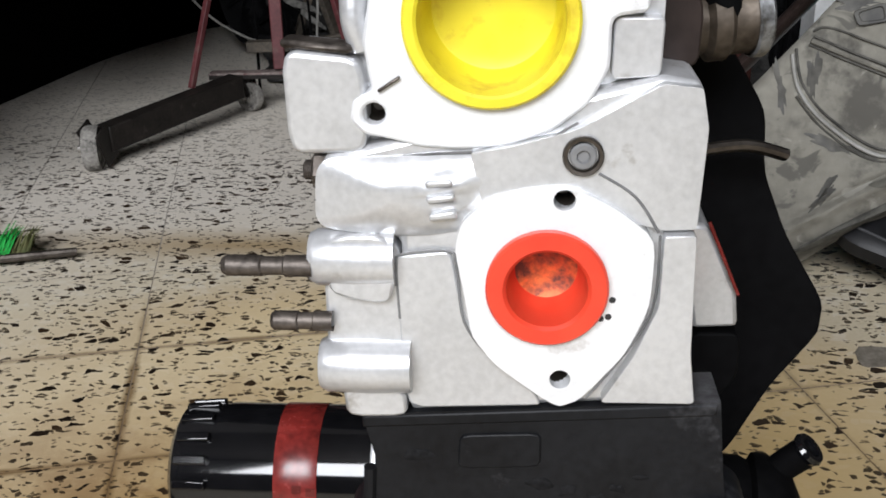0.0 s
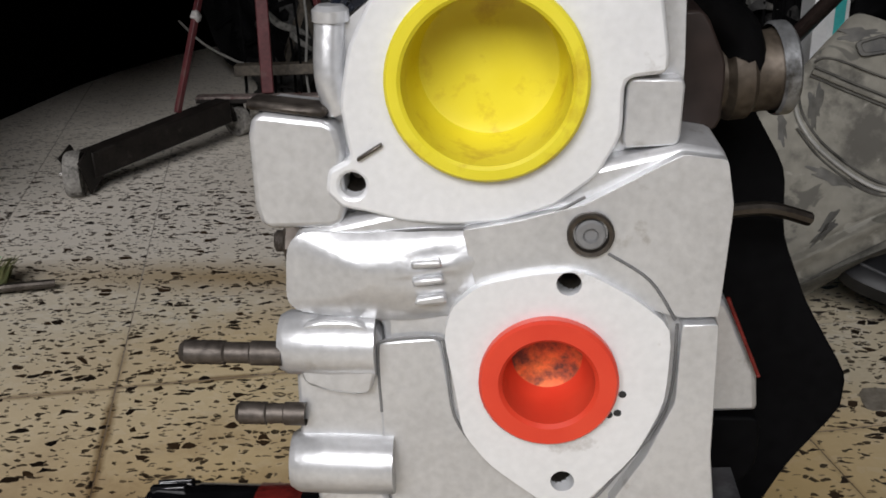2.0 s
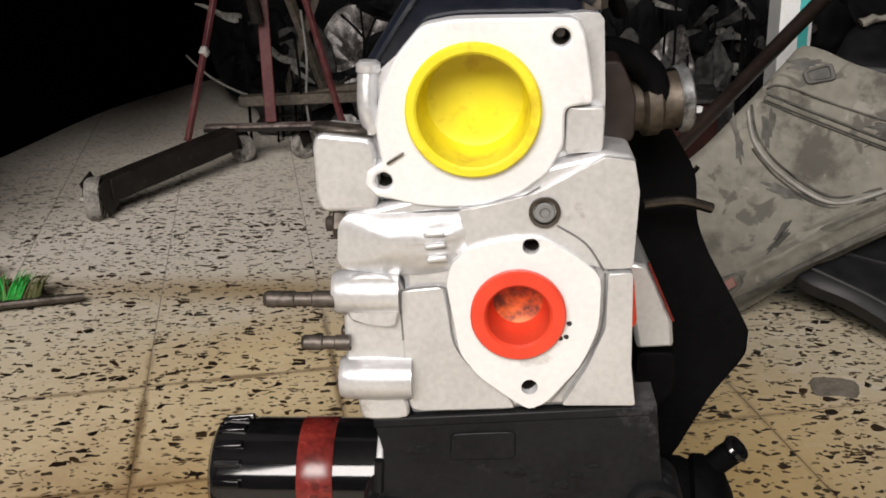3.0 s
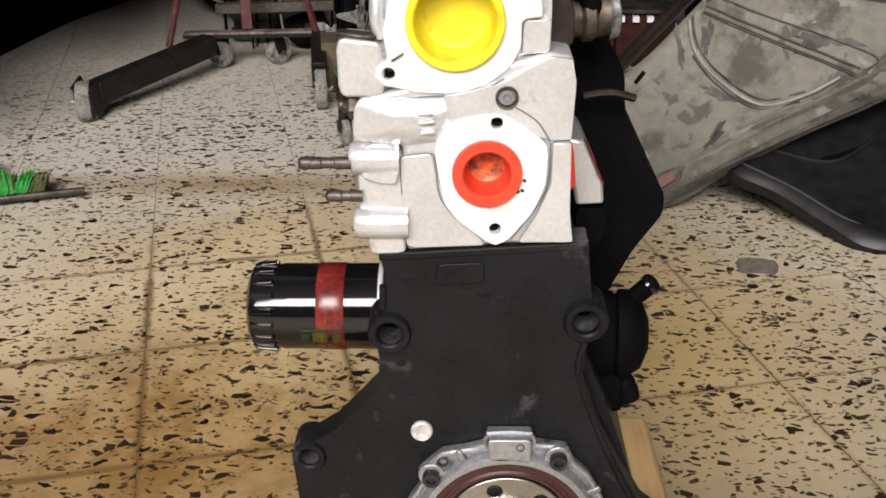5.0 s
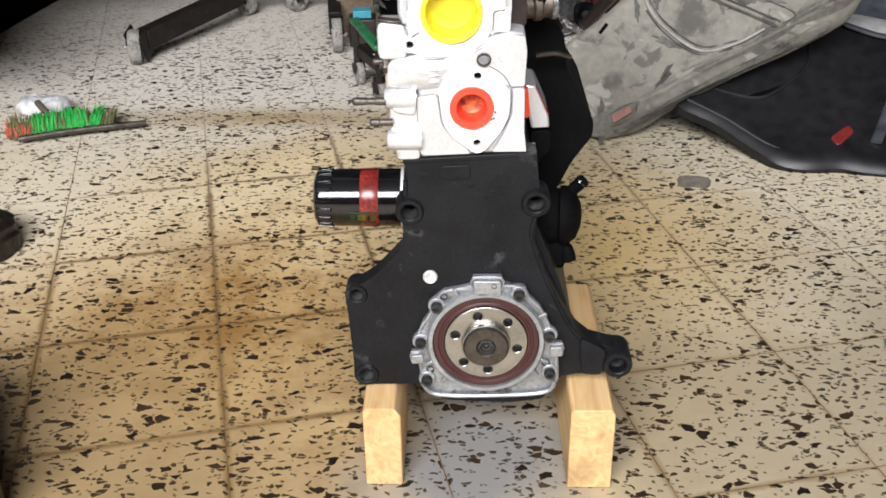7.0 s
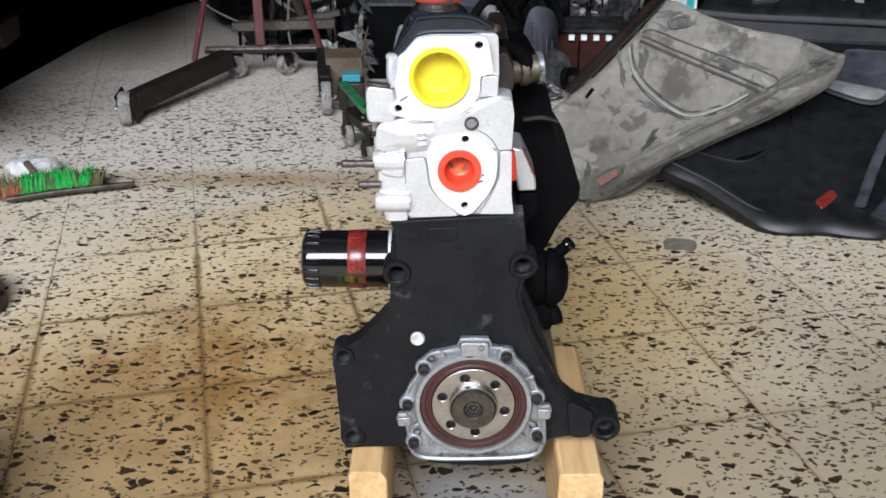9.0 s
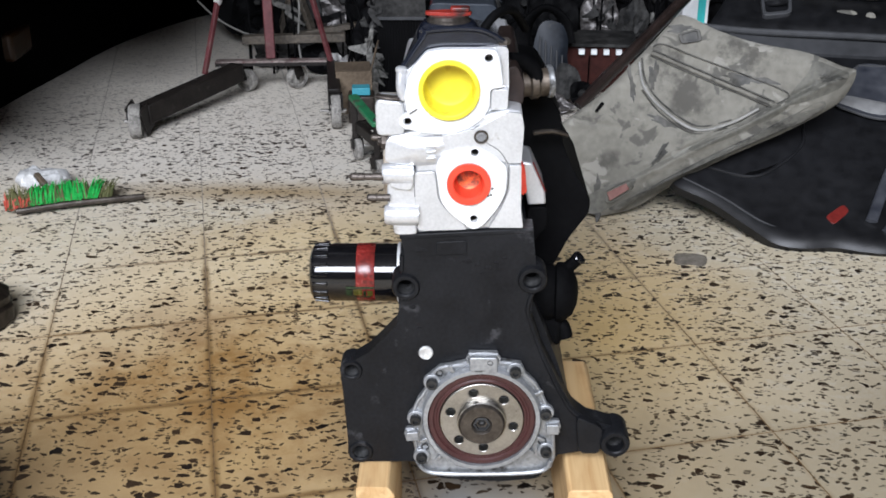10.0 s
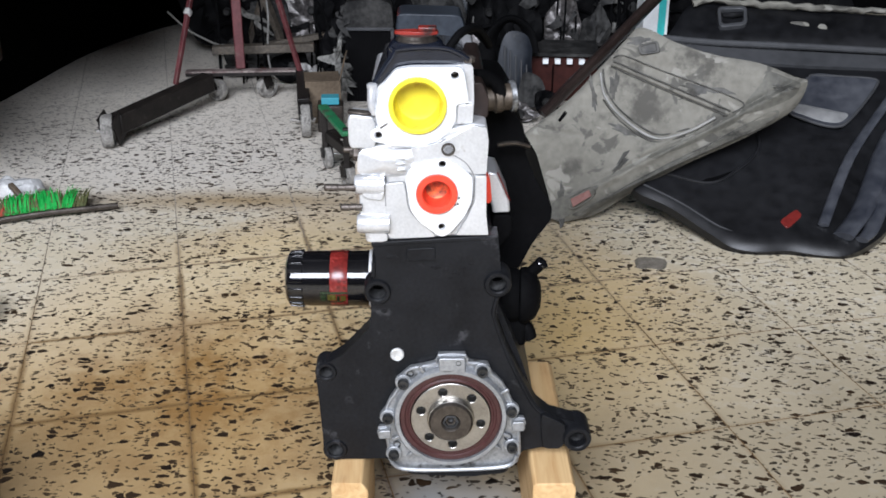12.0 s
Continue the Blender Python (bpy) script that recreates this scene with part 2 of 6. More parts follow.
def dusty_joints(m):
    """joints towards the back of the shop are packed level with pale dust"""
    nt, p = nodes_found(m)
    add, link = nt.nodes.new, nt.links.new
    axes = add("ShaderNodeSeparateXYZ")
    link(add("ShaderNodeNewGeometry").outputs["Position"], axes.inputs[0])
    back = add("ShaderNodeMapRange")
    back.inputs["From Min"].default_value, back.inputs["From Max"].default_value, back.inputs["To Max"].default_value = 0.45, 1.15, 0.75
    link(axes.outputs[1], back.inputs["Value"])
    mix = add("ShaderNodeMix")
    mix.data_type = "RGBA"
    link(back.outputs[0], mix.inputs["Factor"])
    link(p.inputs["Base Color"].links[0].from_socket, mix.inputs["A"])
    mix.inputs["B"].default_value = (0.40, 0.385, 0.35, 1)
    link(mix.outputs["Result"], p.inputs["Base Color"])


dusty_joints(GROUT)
ALU = surface("cast_aluminium", (0.54, 0.545, 0.555), (0.68, 0.685, 0.695), 0.33, 0.55, 22, 380, 0.14, stain=(0.27, 0.245, 0.21), stain_amount=0.10, stain_scale=26)
ALU_CARRIER = surface("seal_carrier_aluminium", (0.20, 0.205, 0.21), (0.40, 0.41, 0.42), 0.42, 0.7, 40, 300, 0.4, stain=(0.07, 0.066, 0.06), stain_amount=0.22, stain_scale=55)
ALU_RIM = surface("carrier_rim_aluminium", (0.27, 0.28, 0.29), (0.45, 0.46, 0.475), 0.48, 0.7, 40, 300, 0.3)
# grey of the painted shade lines on the head, and of the socket plug
GROOVE = surface("groove_grey", (0.10, 0.10, 0.10), (0.22, 0.22, 0.22), 0.7, 0.2)
ALU_FACE = surface("machined_aluminium", (0.78, 0.79, 0.805), (0.86, 0.87, 0.885), 0.38, 0.35, 25, 400, 0.05, stain=(0.5, 0.49, 0.47), stain_amount=0.05, stain_scale=40)
ALU_RUST = surface("stained_aluminium", (0.34, 0.25, 0.16), (0.62, 0.58, 0.52), 0.5, 0.5, 24, 200, 0.25)
PIPE_BROWN = surface("stained_outlet", (0.030, 0.022, 0.015), (0.13, 0.105, 0.08), 0.5, 0.5, 30, 200, 0.3)
BLOCK_BLACK = surface("black_block_paint", (0.0042, 0.0044, 0.0053), (0.0105, 0.0110, 0.0126), 0.46, 0.0, 24, 260, 0.3, stain=(0.042, 0.042, 0.045), stain_amount=0.09, stain_scale=34, spec=0.18)
GLOSS_BLACK = surface("gloss_black_paint", (0.003, 0.003, 0.0035), (0.006, 0.006, 0.007), 0.09, 0.0, 14, 120, 0.02, 0.03, coat=0.0, spec=0.6)
COVER_BLACK = surface("black_valve_cover", (0.0050, 0.0065, 0.0115), (0.0120, 0.0145, 0.0230), 0.10, 0.1, 12, 120, 0.05, 0.05, spec=0.6)
DULL_BLACK = surface("dull_black_plastic", (0.0015, 0.0015, 0.0017), (0.004, 0.004, 0.0044), 0.65, 0.0, 12, 160, 0.2, spec=0.05)
YELLOW = surface("yellow_plastic", (0.67, 0.570, 0.016), (0.73, 0.635, 0.030), 0.42, 0.0, 30, 90, 0.06, stain=(0.53, 0.39, 0.014), stain_amount=0.28, stain_scale=46)
RED = surface("red_plastic", (0.62, 0.042, 0.018), (0.70, 0.062, 0.026), 0.42, 0.0, 30, 90, 0.06)
RED_OLD = surface("greasy_red_plastic", (0.17, 0.014, 0.009), (0.32, 0.03, 0.018), 0.4, 0.0, 40, 120, 0.1, stain=(0.03, 0.01, 0.008), stain_amount=0.3, stain_scale=60)
ORANGE = surface("smudged_orange_plastic", (0.70, 0.09, 0.02), (0.85, 0.22, 0.05), 0.45, 0.0, 60, 200, 0.1, stain=(0.12, 0.03, 0.02), stain_amount=0.5, stain_scale=70)
SEAL = surface("brown_seal_rubber", (0.030, 0.009, 0.009), (0.052, 0.017, 0.016), 0.42, 0.0, 40, 200, 0.05)
STEEL = surface("ground_steel", (0.30, 0.288, 0.268), (0.44, 0.425, 0.40), 0.32, 1.0, 40, 500, 0.10)
DARK_STEEL = surface("dark_steel", (0.05, 0.042, 0.036), (0.12, 0.105, 0.09), 0.36, 0.8, 40, 300, 0.15)
RUSTY = surface("rusty_steel", (0.05, 0.042, 0.036), (0.16, 0.138, 0.12), 0.5, 0.7, 60, 300, 0.3)
BOLT = surface("blackened_bolt", (0.02, 0.021, 0.022), (0.06, 0.06, 0.06), 0.4, 0.7, 60, 300, 0.1)
HOLE_WALL = surface("rubbed_hole_wall", (0.025, 0.025, 0.025), (0.10, 0.10, 0.10), 0.5, 0.3, 60, 300, 0.2)
# near-black steel puts the shade inside holes into the colour
HOLE = surface("hole_shadow_steel", (0.012, 0.012, 0.012), (0.03, 0.03, 0.03), 0.7)
WHITE_PLUG = surface("zinc_plug", (0.42, 0.42, 0.41), (0.78, 0.78, 0.76), 0.45, 0.4, 200, 500, 0.5)
BAND_RED = surface("faded_red_print", (0.07, 0.008, 0.007), (0.19, 0.02, 0.016), 0.25, 0.0, 60, 300, 0.02)
PRINT_YELLOW = surface("yellow_print", (0.025, 0.024, 0.006), (0.085, 0.075, 0.012), 0.25, 0.0, 90, 300, 0.02)
PRINT_GREEN = surface("green_print", (0.006, 0.014, 0.006), (0.014, 0.032, 0.010), 0.25, 0.0, 60, 300, 0.02)
PRINT_DARK = surface("worn_dark_print", (0.045, 0.006, 0.005), (0.10, 0.013, 0.010), 0.25, 0.0, 60, 300, 0.02)
WOOD = wood_material("pine", (0.48, 0.29, 0.12), (0.62, 0.43, 0.21))
OLD_WOOD = wood_material("old_timber", (0.030, 0.025, 0.019), (0.085, 0.070, 0.052))
HOIST_BLACK = surface("worn_black_paint", (0.006, 0.005, 0.0045), (0.018, 0.015, 0.013), 0.5, 0.0, 30, 200, 0.2, stain=(0.035, 0.03, 0.026), stain_amount=0.06, stain_scale=40, spec=0.2)
HOIST_RED = surface("dusty_red_paint", (0.050, 0.009, 0.011), (0.105, 0.028, 0.030), 0.5, 0.0, 20, 160, 0.15, stain=(0.10, 0.05, 0.045), stain_amount=0.3, stain_scale=30)
TYRE = surface("dusty_caster_rubber", (0.13, 0.123, 0.11), (0.30, 0.285, 0.26), 0.8, 0.0, 50, 200, 0.4, stain=(0.05, 0.046, 0.042), stain_amount=0.4, stain_scale=40)
BEAM_DUSTY = surface("dusty_brown_paint", (0.060, 0.038, 0.034), (0.26, 0.22, 0.20), 0.7, 0.0, 40, 160, 0.3, stain=(0.07, 0.018, 0.016), stain_amount=0.3, stain_scale=34)
GREEN_PAINT = surface("green_paint", (0.012, 0.10, 0.04), (0.03, 0.17, 0.07), 0.45, 0.0, 30, 200, 0.1, stain=(0.05, 0.05, 0.035), stain_amount=0.3, stain_scale=50)
CYAN = surface("cyan_card", (0.03, 0.21, 0.27), (0.06, 0.29, 0.35), 0.5)
CARDBOARD = surface("cardboard", (0.065, 0.048, 0.033), (0.14, 0.108, 0.075), 0.85, 0.0, 12, 150, 0.1, spec=0.15)
DUST = surface("dust_on_grey_plastic", (0.140, 0.133, 0.113), (0.215, 0.206, 0.176), 0.85, 0.0, 9, 70, 0.3, stain=(0.082, 0.078, 0.068), stain_amount=0.40, stain_scale=12, spec=0.2)
# soiling and the shade of the downward edge in one tone
GRIME_SHADE = surface("shaded_grime", (0.060, 0.058, 0.050), (0.135, 0.130, 0.112), 0.8, 0.0, 16, 90, 0.3, stain=(0.03, 0.029, 0.026), stain_amount=0.3, stain_scale=24)


def smeared(m, tone, scale, warp, cut, seed):
    """Streaky smears with ragged edges, gathered in clusters, where a coating is rubbed away."""
    nt, p = nodes_found(m)
    add, link = nt.nodes.new, nt.links.new
    pos = add("ShaderNodeVectorMath")
    link(add("ShaderNodeNewGeometry").outputs["Position"], pos.inputs[0])
    pos.inputs[1].default_value = (seed, seed * 0.7, seed * 0.4)
    marks, where = add("ShaderNodeTexNoise"), add("ShaderNodeTexNoise")
    marks.inputs["Scale"].default_value, marks.inputs["Detail"].default_value, marks.inputs["Roughness"].default_value, marks.inputs["Distortion"].default_value = scale, 5, 0.55, warp
    where.inputs["Scale"].default_value, where.inputs["Detail"].default_value = scale * 0.45, 2
    link(pos.outputs[0], marks.inputs["Vector"])
    link(pos.outputs[0], where.inputs["Vector"])
    both = add("ShaderNodeMath")
    both.operation = "MULTIPLY_ADD"
    both.inputs[1].default_value = 0.55
    link(where.outputs["Fac"], both.inputs[0])
    link(marks.outputs["Fac"], both.inputs[2])
    edge = add("ShaderNodeMapRange")
    edge.inputs["From Min"].default_value, edge.inputs["From Max"].default_value, edge.inputs["To Max"].default_value = cut, cut + 0.045, 0.85
    link(both.outputs[0], edge.inputs["Value"])
    mix = add("ShaderNodeMix")
    mix.data_type = "RGBA"
    link(edge.outputs[0], mix.inputs["Factor"])
    link(p.inputs["Base Color"].links[0].from_socket, mix.inputs["A"])
    mix.inputs["B"].default_value = (*tone, 1)
    link(mix.outputs["Result"], p.inputs["Base Color"])
    return m


DUSTY = smeared(smeared(DUST, (0.085, 0.082, 0.073), 22, 0.6, 0.885, 3.0), (0.26, 0.25, 0.22), 26, 0.6, 0.90, 8.0)
WIPED = surface("wiped_dark_plastic", (0.030, 0.029, 0.026), (0.10, 0.096, 0.085), 0.55, 0.0, 30, 90, 0.2, spec=0.25)
# pale tone stands in for the highlight along the pocket rim
RIM_HIGHLIGHT = surface("rim_highlight", (0.19, 0.186, 0.172), (0.35, 0.345, 0.325), 0.36, 0.0, 18, 80, 0.1)
PANEL_BLACK = surface("black_trim_plastic", (0.0025, 0.0026, 0.0030), (0.0120, 0.0122, 0.0136), 0.38, 0.0, 3.2, 40, 0.04, spec=0.30)
PANEL_RIB = surface("dark_rib_plastic", (0.016, 0.018, 0.025), (0.066, 0.069, 0.078), 0.32, 0.0, 9, 40, 0.04, spec=0.5)
DUSTY_DARK = surface("dark_dust", (0.055, 0.053, 0.045), (0.13, 0.125, 0.105), 0.75, 0.0, 14, 100, 0.3)
PANEL_GREY = surface("grey_trim_plastic", (0.034, 0.035, 0.037), (0.056, 0.057, 0.060), 0.42, 0.0, 5, 50, 0.05, spec=0.3)
# pale tone stands in for reflected light
SHEEN = surface("sheen_plastic", (0.13, 0.13, 0.13), (0.22, 0.22, 0.215), 0.30, 0.0, 8, 60, 0.04)
REFLECTOR = surface("red_reflector", (0.10, 0.010, 0.008), (0.19, 0.022, 0.018), 0.35)
REFLECTOR_DUSTY = surface("dusty_reflector", (0.13, 0.042, 0.032), (0.21, 0.10, 0.08), 0.6)
SLATE = surface("slate_plastic", (0.020, 0.025, 0.033), (0.046, 0.054, 0.068), 0.45, 0.0, 8, 80, 0.06, spec=0.3)
LINER = surface("dirty_liner_plastic", (0.005, 0.0065, 0.010), (0.017, 0.021, 0.028), 0.5, 0.0, 14, 90, 0.2, stain=(0.04, 0.04, 0.038), stain_amount=0.12, stain_scale=30, spec=0.3)
JUNK_GREY = surface("dirty_grey_plastic", (0.006, 0.006, 0.006), (0.045, 0.044, 0.042), 0.7, 0.0, 16, 90, 0.3, stain=(0.008, 0.008, 0.008), stain_amount=0.4, stain_scale=18, spec=0.15)
JUNK_LIGHT = surface("torn_pale_plastic", (0.020, 0.020, 0.018), (0.20, 0.195, 0.18), 0.7, 0.0, 34, 120, 0.3, spec=0.2)
BAR_BROWN = surface("brown_black_plastic", (0.012, 0.008, 0.007), (0.03, 0.02, 0.017), 0.45, 0.0, 12, 160, 0.15, spec=0.3)
MAROON = surface("maroon_case", (0.020, 0.0045, 0.003), (0.042, 0.010, 0.007), 0.5, 0.0, 12, 90, 0.1, spec=0.2)
BRUSH_GREEN = surface("green_bristle", (0.010, 0.22, 0.03), (0.035, 0.40, 0.07), 0.5, 0.0, 60, 200, 0.1)
BRUSH_OLIVE = surface("dirty_bristle", (0.05, 0.065, 0.02), (0.14, 0.13, 0.05), 0.7)
BRUSH_RED = surface("red_bristle", (0.30, 0.035, 0.02), (0.42, 0.08, 0.045), 0.6)
GREASE = surface("greasy_cast_iron", (0.010, 0.008, 0.006), (0.035, 0.026, 0.02), 0.4, 0.3, 40, 160, 0.6)
GREASE_RUBBED = surface("rubbed_greasy_iron", (0.03, 0.027, 0.026), (0.14, 0.13, 0.125), 0.4, 0.5, 50, 200, 0.4)
WALL_DARK = surface("sooty_plaster", (0.035, 0.032, 0.03), (0.075, 0.07, 0.065), 0.9, 0.0, 3, 60, 0.3)
BLOCK_WORN = surface("rubbed_block_paint", (0.004, 0.004, 0.0045), (0.014, 0.014, 0.015), 0.6, 0.0, 120, 400, 0.4, spec=0.1)
# near-black that stands in for deep shade on the added walls
WALL_BLACK = surface("dead_black", (0.001, 0.001, 0.001), (0.0025, 0.0024, 0.0024), 0.9, 0.0, 5, 60, 0.3, spec=0.02)
CONCRETE = surface("concrete", (0.24, 0.23, 0.21), (0.34, 0.33, 0.30), 0.9, 0.0, 4, 80, 0.2)
PALE_PAPER = surface("pale_paper", (0.62, 0.64, 0.64), (0.75, 0.76, 0.76), 0.7)
TEAL = surface("teal_print", (0.03, 0.36, 0.36), (0.05, 0.45, 0.44), 0.6)
BAG = surface("dusty_clear_film", (0.42, 0.42, 0.42), (0.62, 0.62, 0.61), 0.25, 0.0, 60, 160, 0.6)
CABLE = surface("grey_cable", (0.09, 0.087, 0.08), (0.19, 0.185, 0.17), 0.6)
RAG = surface("pale_rag", (0.16, 0.155, 0.15), (0.46, 0.45, 0.43), 0.7, 0.0, 40, 200, 0.3)
AMBER = surface("dark_amber_plastic", (0.014, 0.0055, 0.001), (0.034, 0.014, 0.0024), 0.4)
TAPE = surface("dirty_tape", (0.13, 0.115, 0.09), (0.24, 0.215, 0.175), 0.7, 0.0, 60, 200, 0.2)


# ---- mesh helpers ----
def thing(name, label, category, at=(0, 0, 0), group="", kind=""):
    ob = new(name)
    ob.empty_display_size = 0.05
    ob.location = at
    return tagged(ob, label, category, group, kind)


def part(name, bm, material, parent=None, label="", bevel=0.0, segments=2, smooth=35):
    """Links a bmesh, given in world metres, as one mesh under a thing or a part."""
    bmesh.ops.recalc_face_normals(bm, faces=bm.faces)
    me = bpy.data.meshes.new(name)
    bm.to_mesh(me)
    bm.free()
    me.materials.append(material)
    for poly in me.polygons:
        poly.use_smooth = True
    me.set_sharp_from_angle(angle=radians(smooth))
    ob = new(name, me)
    if parent:
        ob.parent = parent
        if parent.parent is None:
            ob.matrix_parent_inverse = Matrix.LocRotScale(parent.location, parent.rotation_euler, None).inverted()
    if label:
        ob["label"] = label
    if bevel:
        mod = ob.modifiers.new("bevel", "BEVEL")
        mod.width, mod.segments, mod.limit_method, mod.angle_limit = bevel, segments, "ANGLE", radians(35)
    return ob


def circle(x, z, r, n=20, start=0.0):
    return [(x + r * math.cos(start + 2 * math.pi * i / n), z + r * math.sin(start + 2 * math.pi * i / n)) for i in range(n)]


def rounded(points, n=3, r=0.25):
    """Cuts each corner of an outline by a short arc."""
    out = []
    k = len(points)
    for i in range(k):
        a, b, c = Vector(points[i - 1]), Vector(points[i]), Vector(points[(i + 1) % k])
        p, q = b.lerp(a, r), b.lerp(c, r)
        for j in range(n + 1):
            t = j / n
            out.append(tuple((1 - t) ** 2 * p + 2 * t * (1 - t) * b + t * t * q))
    return out


XZ = (Vector((1, 0, 0)), Vector((0, 0, 1)), Vector((0, 1, 0)))
XY = (Vector((1, 0, 0)), Vector((0, 1, 0)), Vector((0, 0, 1)))
YZ = (Vector((0, 1, 0)), Vector((0, 0, 1)), Vector((1, 0, 0)))


def plate(outline, d0, d1, holes=(), axes=XZ, origin=(0, 0, 0), bm=None):
    """A plate of the outline in the plane of axes, from depth d0 to d1 along the third axis, with real holes (loops)."""
    bm = bm or bmesh.new()
    u, v, n = axes
    o = Vector(origin)
    edges = []
    for loop in (outline, *holes):
        vs = [bm.verts.new(o + u * a + v * b + n * d0) for a, b in loop]
        edges += [bm.edges.new((vs[i], vs[(i + 1) % len(vs)])) for i in range(len(vs))]
    made = bmesh.ops.triangle_fill(bm, use_beauty=True, use_dissolve=False, edges=edges, normal=n)
    faces = [g for g in made["geom"] if isinstance(g, bmesh.types.BMFace)]
    ext = bmesh.ops.extrude_face_region(bm, geom=faces)
    bmesh.ops.translate(bm, verts=[g for g in ext["geom"] if isinstance(g, bmesh.types.BMVert)], vec=n * (d1 - d0))
    return bm


def rod(p, q, r, r2=None, n=20, bm=None, caps=True):
    bm = bm or bmesh.new()
    p, q = Vector(p), Vector(q)
    d = q - p
    m = Matrix.Translation((p + q) / 2) @ d.to_track_quat("Z", "Y").to_matrix().to_4x4()
    bmesh.ops.create_cone(bm, cap_ends=caps, segments=n, radius1=r, radius2=r if r2 is None else r2, depth=d.length, matrix=m)
    return bm


def block(lo, hi, bm=None, turn=0.0, about=None):
    bm = bm or bmesh.new()
    lo, hi = Vector(lo), Vector(hi)
    c = (lo + hi) / 2
    piv = Vector(about) if about else c
    m = Matrix.Translation(piv) @ pose(0, 0, 0, 0, 0, turn) @ Matrix.Translation(c - piv) @ Matrix.Diagonal((*(hi - lo), 1))
    bmesh.ops.create_cube(bm, size=1, matrix=m)
    return bm


def beam(p, q, w, h, bm=None, roll=0.0):
    """A square bar from p to q, w wide and h high."""
    bm = bm or bmesh.new()
    p, q = Vector(p), Vector(q)
    d = q - p
    m = Matrix.Translation((p + q) / 2) @ d.to_track_quat("Y", "Z").to_matrix().to_4x4() @ pose(0, 0, 0, 0, roll, 0) @ Matrix.Diagonal((w, d.length, h, 1))
    bmesh.ops.create_cube(bm, size=1, matrix=m)
    return bm


def spline(points, per=8, closed=False):
    pts = [Vector(p) for p in points]
    out = []
    k = len(pts)
    for i in range(k if closed else k - 1):
        a, b, c, d = (pts[(i + j) % k] if closed else pts[min(max(i + j, 0), k - 1)] for j in (-1, 0, 1, 2))
        for s in range(per):
            t = s / per
            out.append(0.5 * (2 * b + (c - a) * t + (2 * a - 5 * b + 4 * c - d) * t * t + (3 * b - a - 3 * c + d) * t ** 3))
    if not closed:
        out.append(pts[-1])
    return out


def hose(points, r, n=10, per=6, bm=None, taper=None, flat=1.0):
    """A round tube along a smooth line."""
    bm = bm or bmesh.new()
    line = spline(points, per)
    rings = []
    up = Vector((0.13, 0.31, 0.94))
    for i, p in enumerate(line):
        d = (line[min(i + 1, len(line) - 1)] - line[max(i - 1, 0)]).normalized()
        side = d.cross(up).normalized()
        over = side.cross(d)
        rr = r if taper is None else r + (taper - r) * i / (len(line) - 1)
        rings.append([bm.verts.new(p + rr * (math.cos(2 * math.pi * j / n) * side + flat * math.sin(2 * math.pi * j / n) * over)) for j in range(n)])
    for a, b in zip(rings, rings[1:]):
        for j in range(n):
            bm.faces.new((a[j], a[(j + 1) % n], b[(j + 1) % n], b[j]))
    bm.faces.new(rings[0][::-1])
    bm.faces.new(rings[-1])
    return bm


def lathe(profile, at, axis="-y", n=48, bm=None):
    """A turned shape: profile of (radius, distance along the axis)."""
    bm = bm or bmesh.new()
    ax = {"-y": Vector((0, -1, 0)), "y": Vector((0, 1, 0)), "z": Vector((0, 0, 1)), "-x": Vector((-1, 0, 0)), "x": Vector((1, 0, 0))}[axis] if isinstance(axis, str) else Vector(axis).normalized()
    m = ax.to_track_quat("Z", "Y").to_matrix()
    rings = []
    for r, d in profile:
        if r < 1e-6:
            rings.append([bm.verts.new(Vector(at) + ax * d)])
        else:
            rings.append([bm.verts.new(Vector(at) + ax * d + m @ Vector((r * math.cos(2 * math.pi * j / n), r * math.sin(2 * math.pi * j / n), 0))) for j in range(n)])
    for a, b in zip(rings, rings[1:]):
        for j in range(n):
            q = [a[j % len(a)], a[(j + 1) % len(a)], b[(j + 1) % len(b)], b[j % len(b)]]
            q = [v for i, v in enumerate(q) if v not in q[:i]]
            if len(q) > 2:
                bm.faces.new(q)
    return bm


def roughen(bm, amount, size, seed=0.0):
    for v in bm.verts:
        v.co += amount * noise.noise_vector(v.co / size + Vector((seed, seed * 1.7, seed * 0.3)))
    return bm


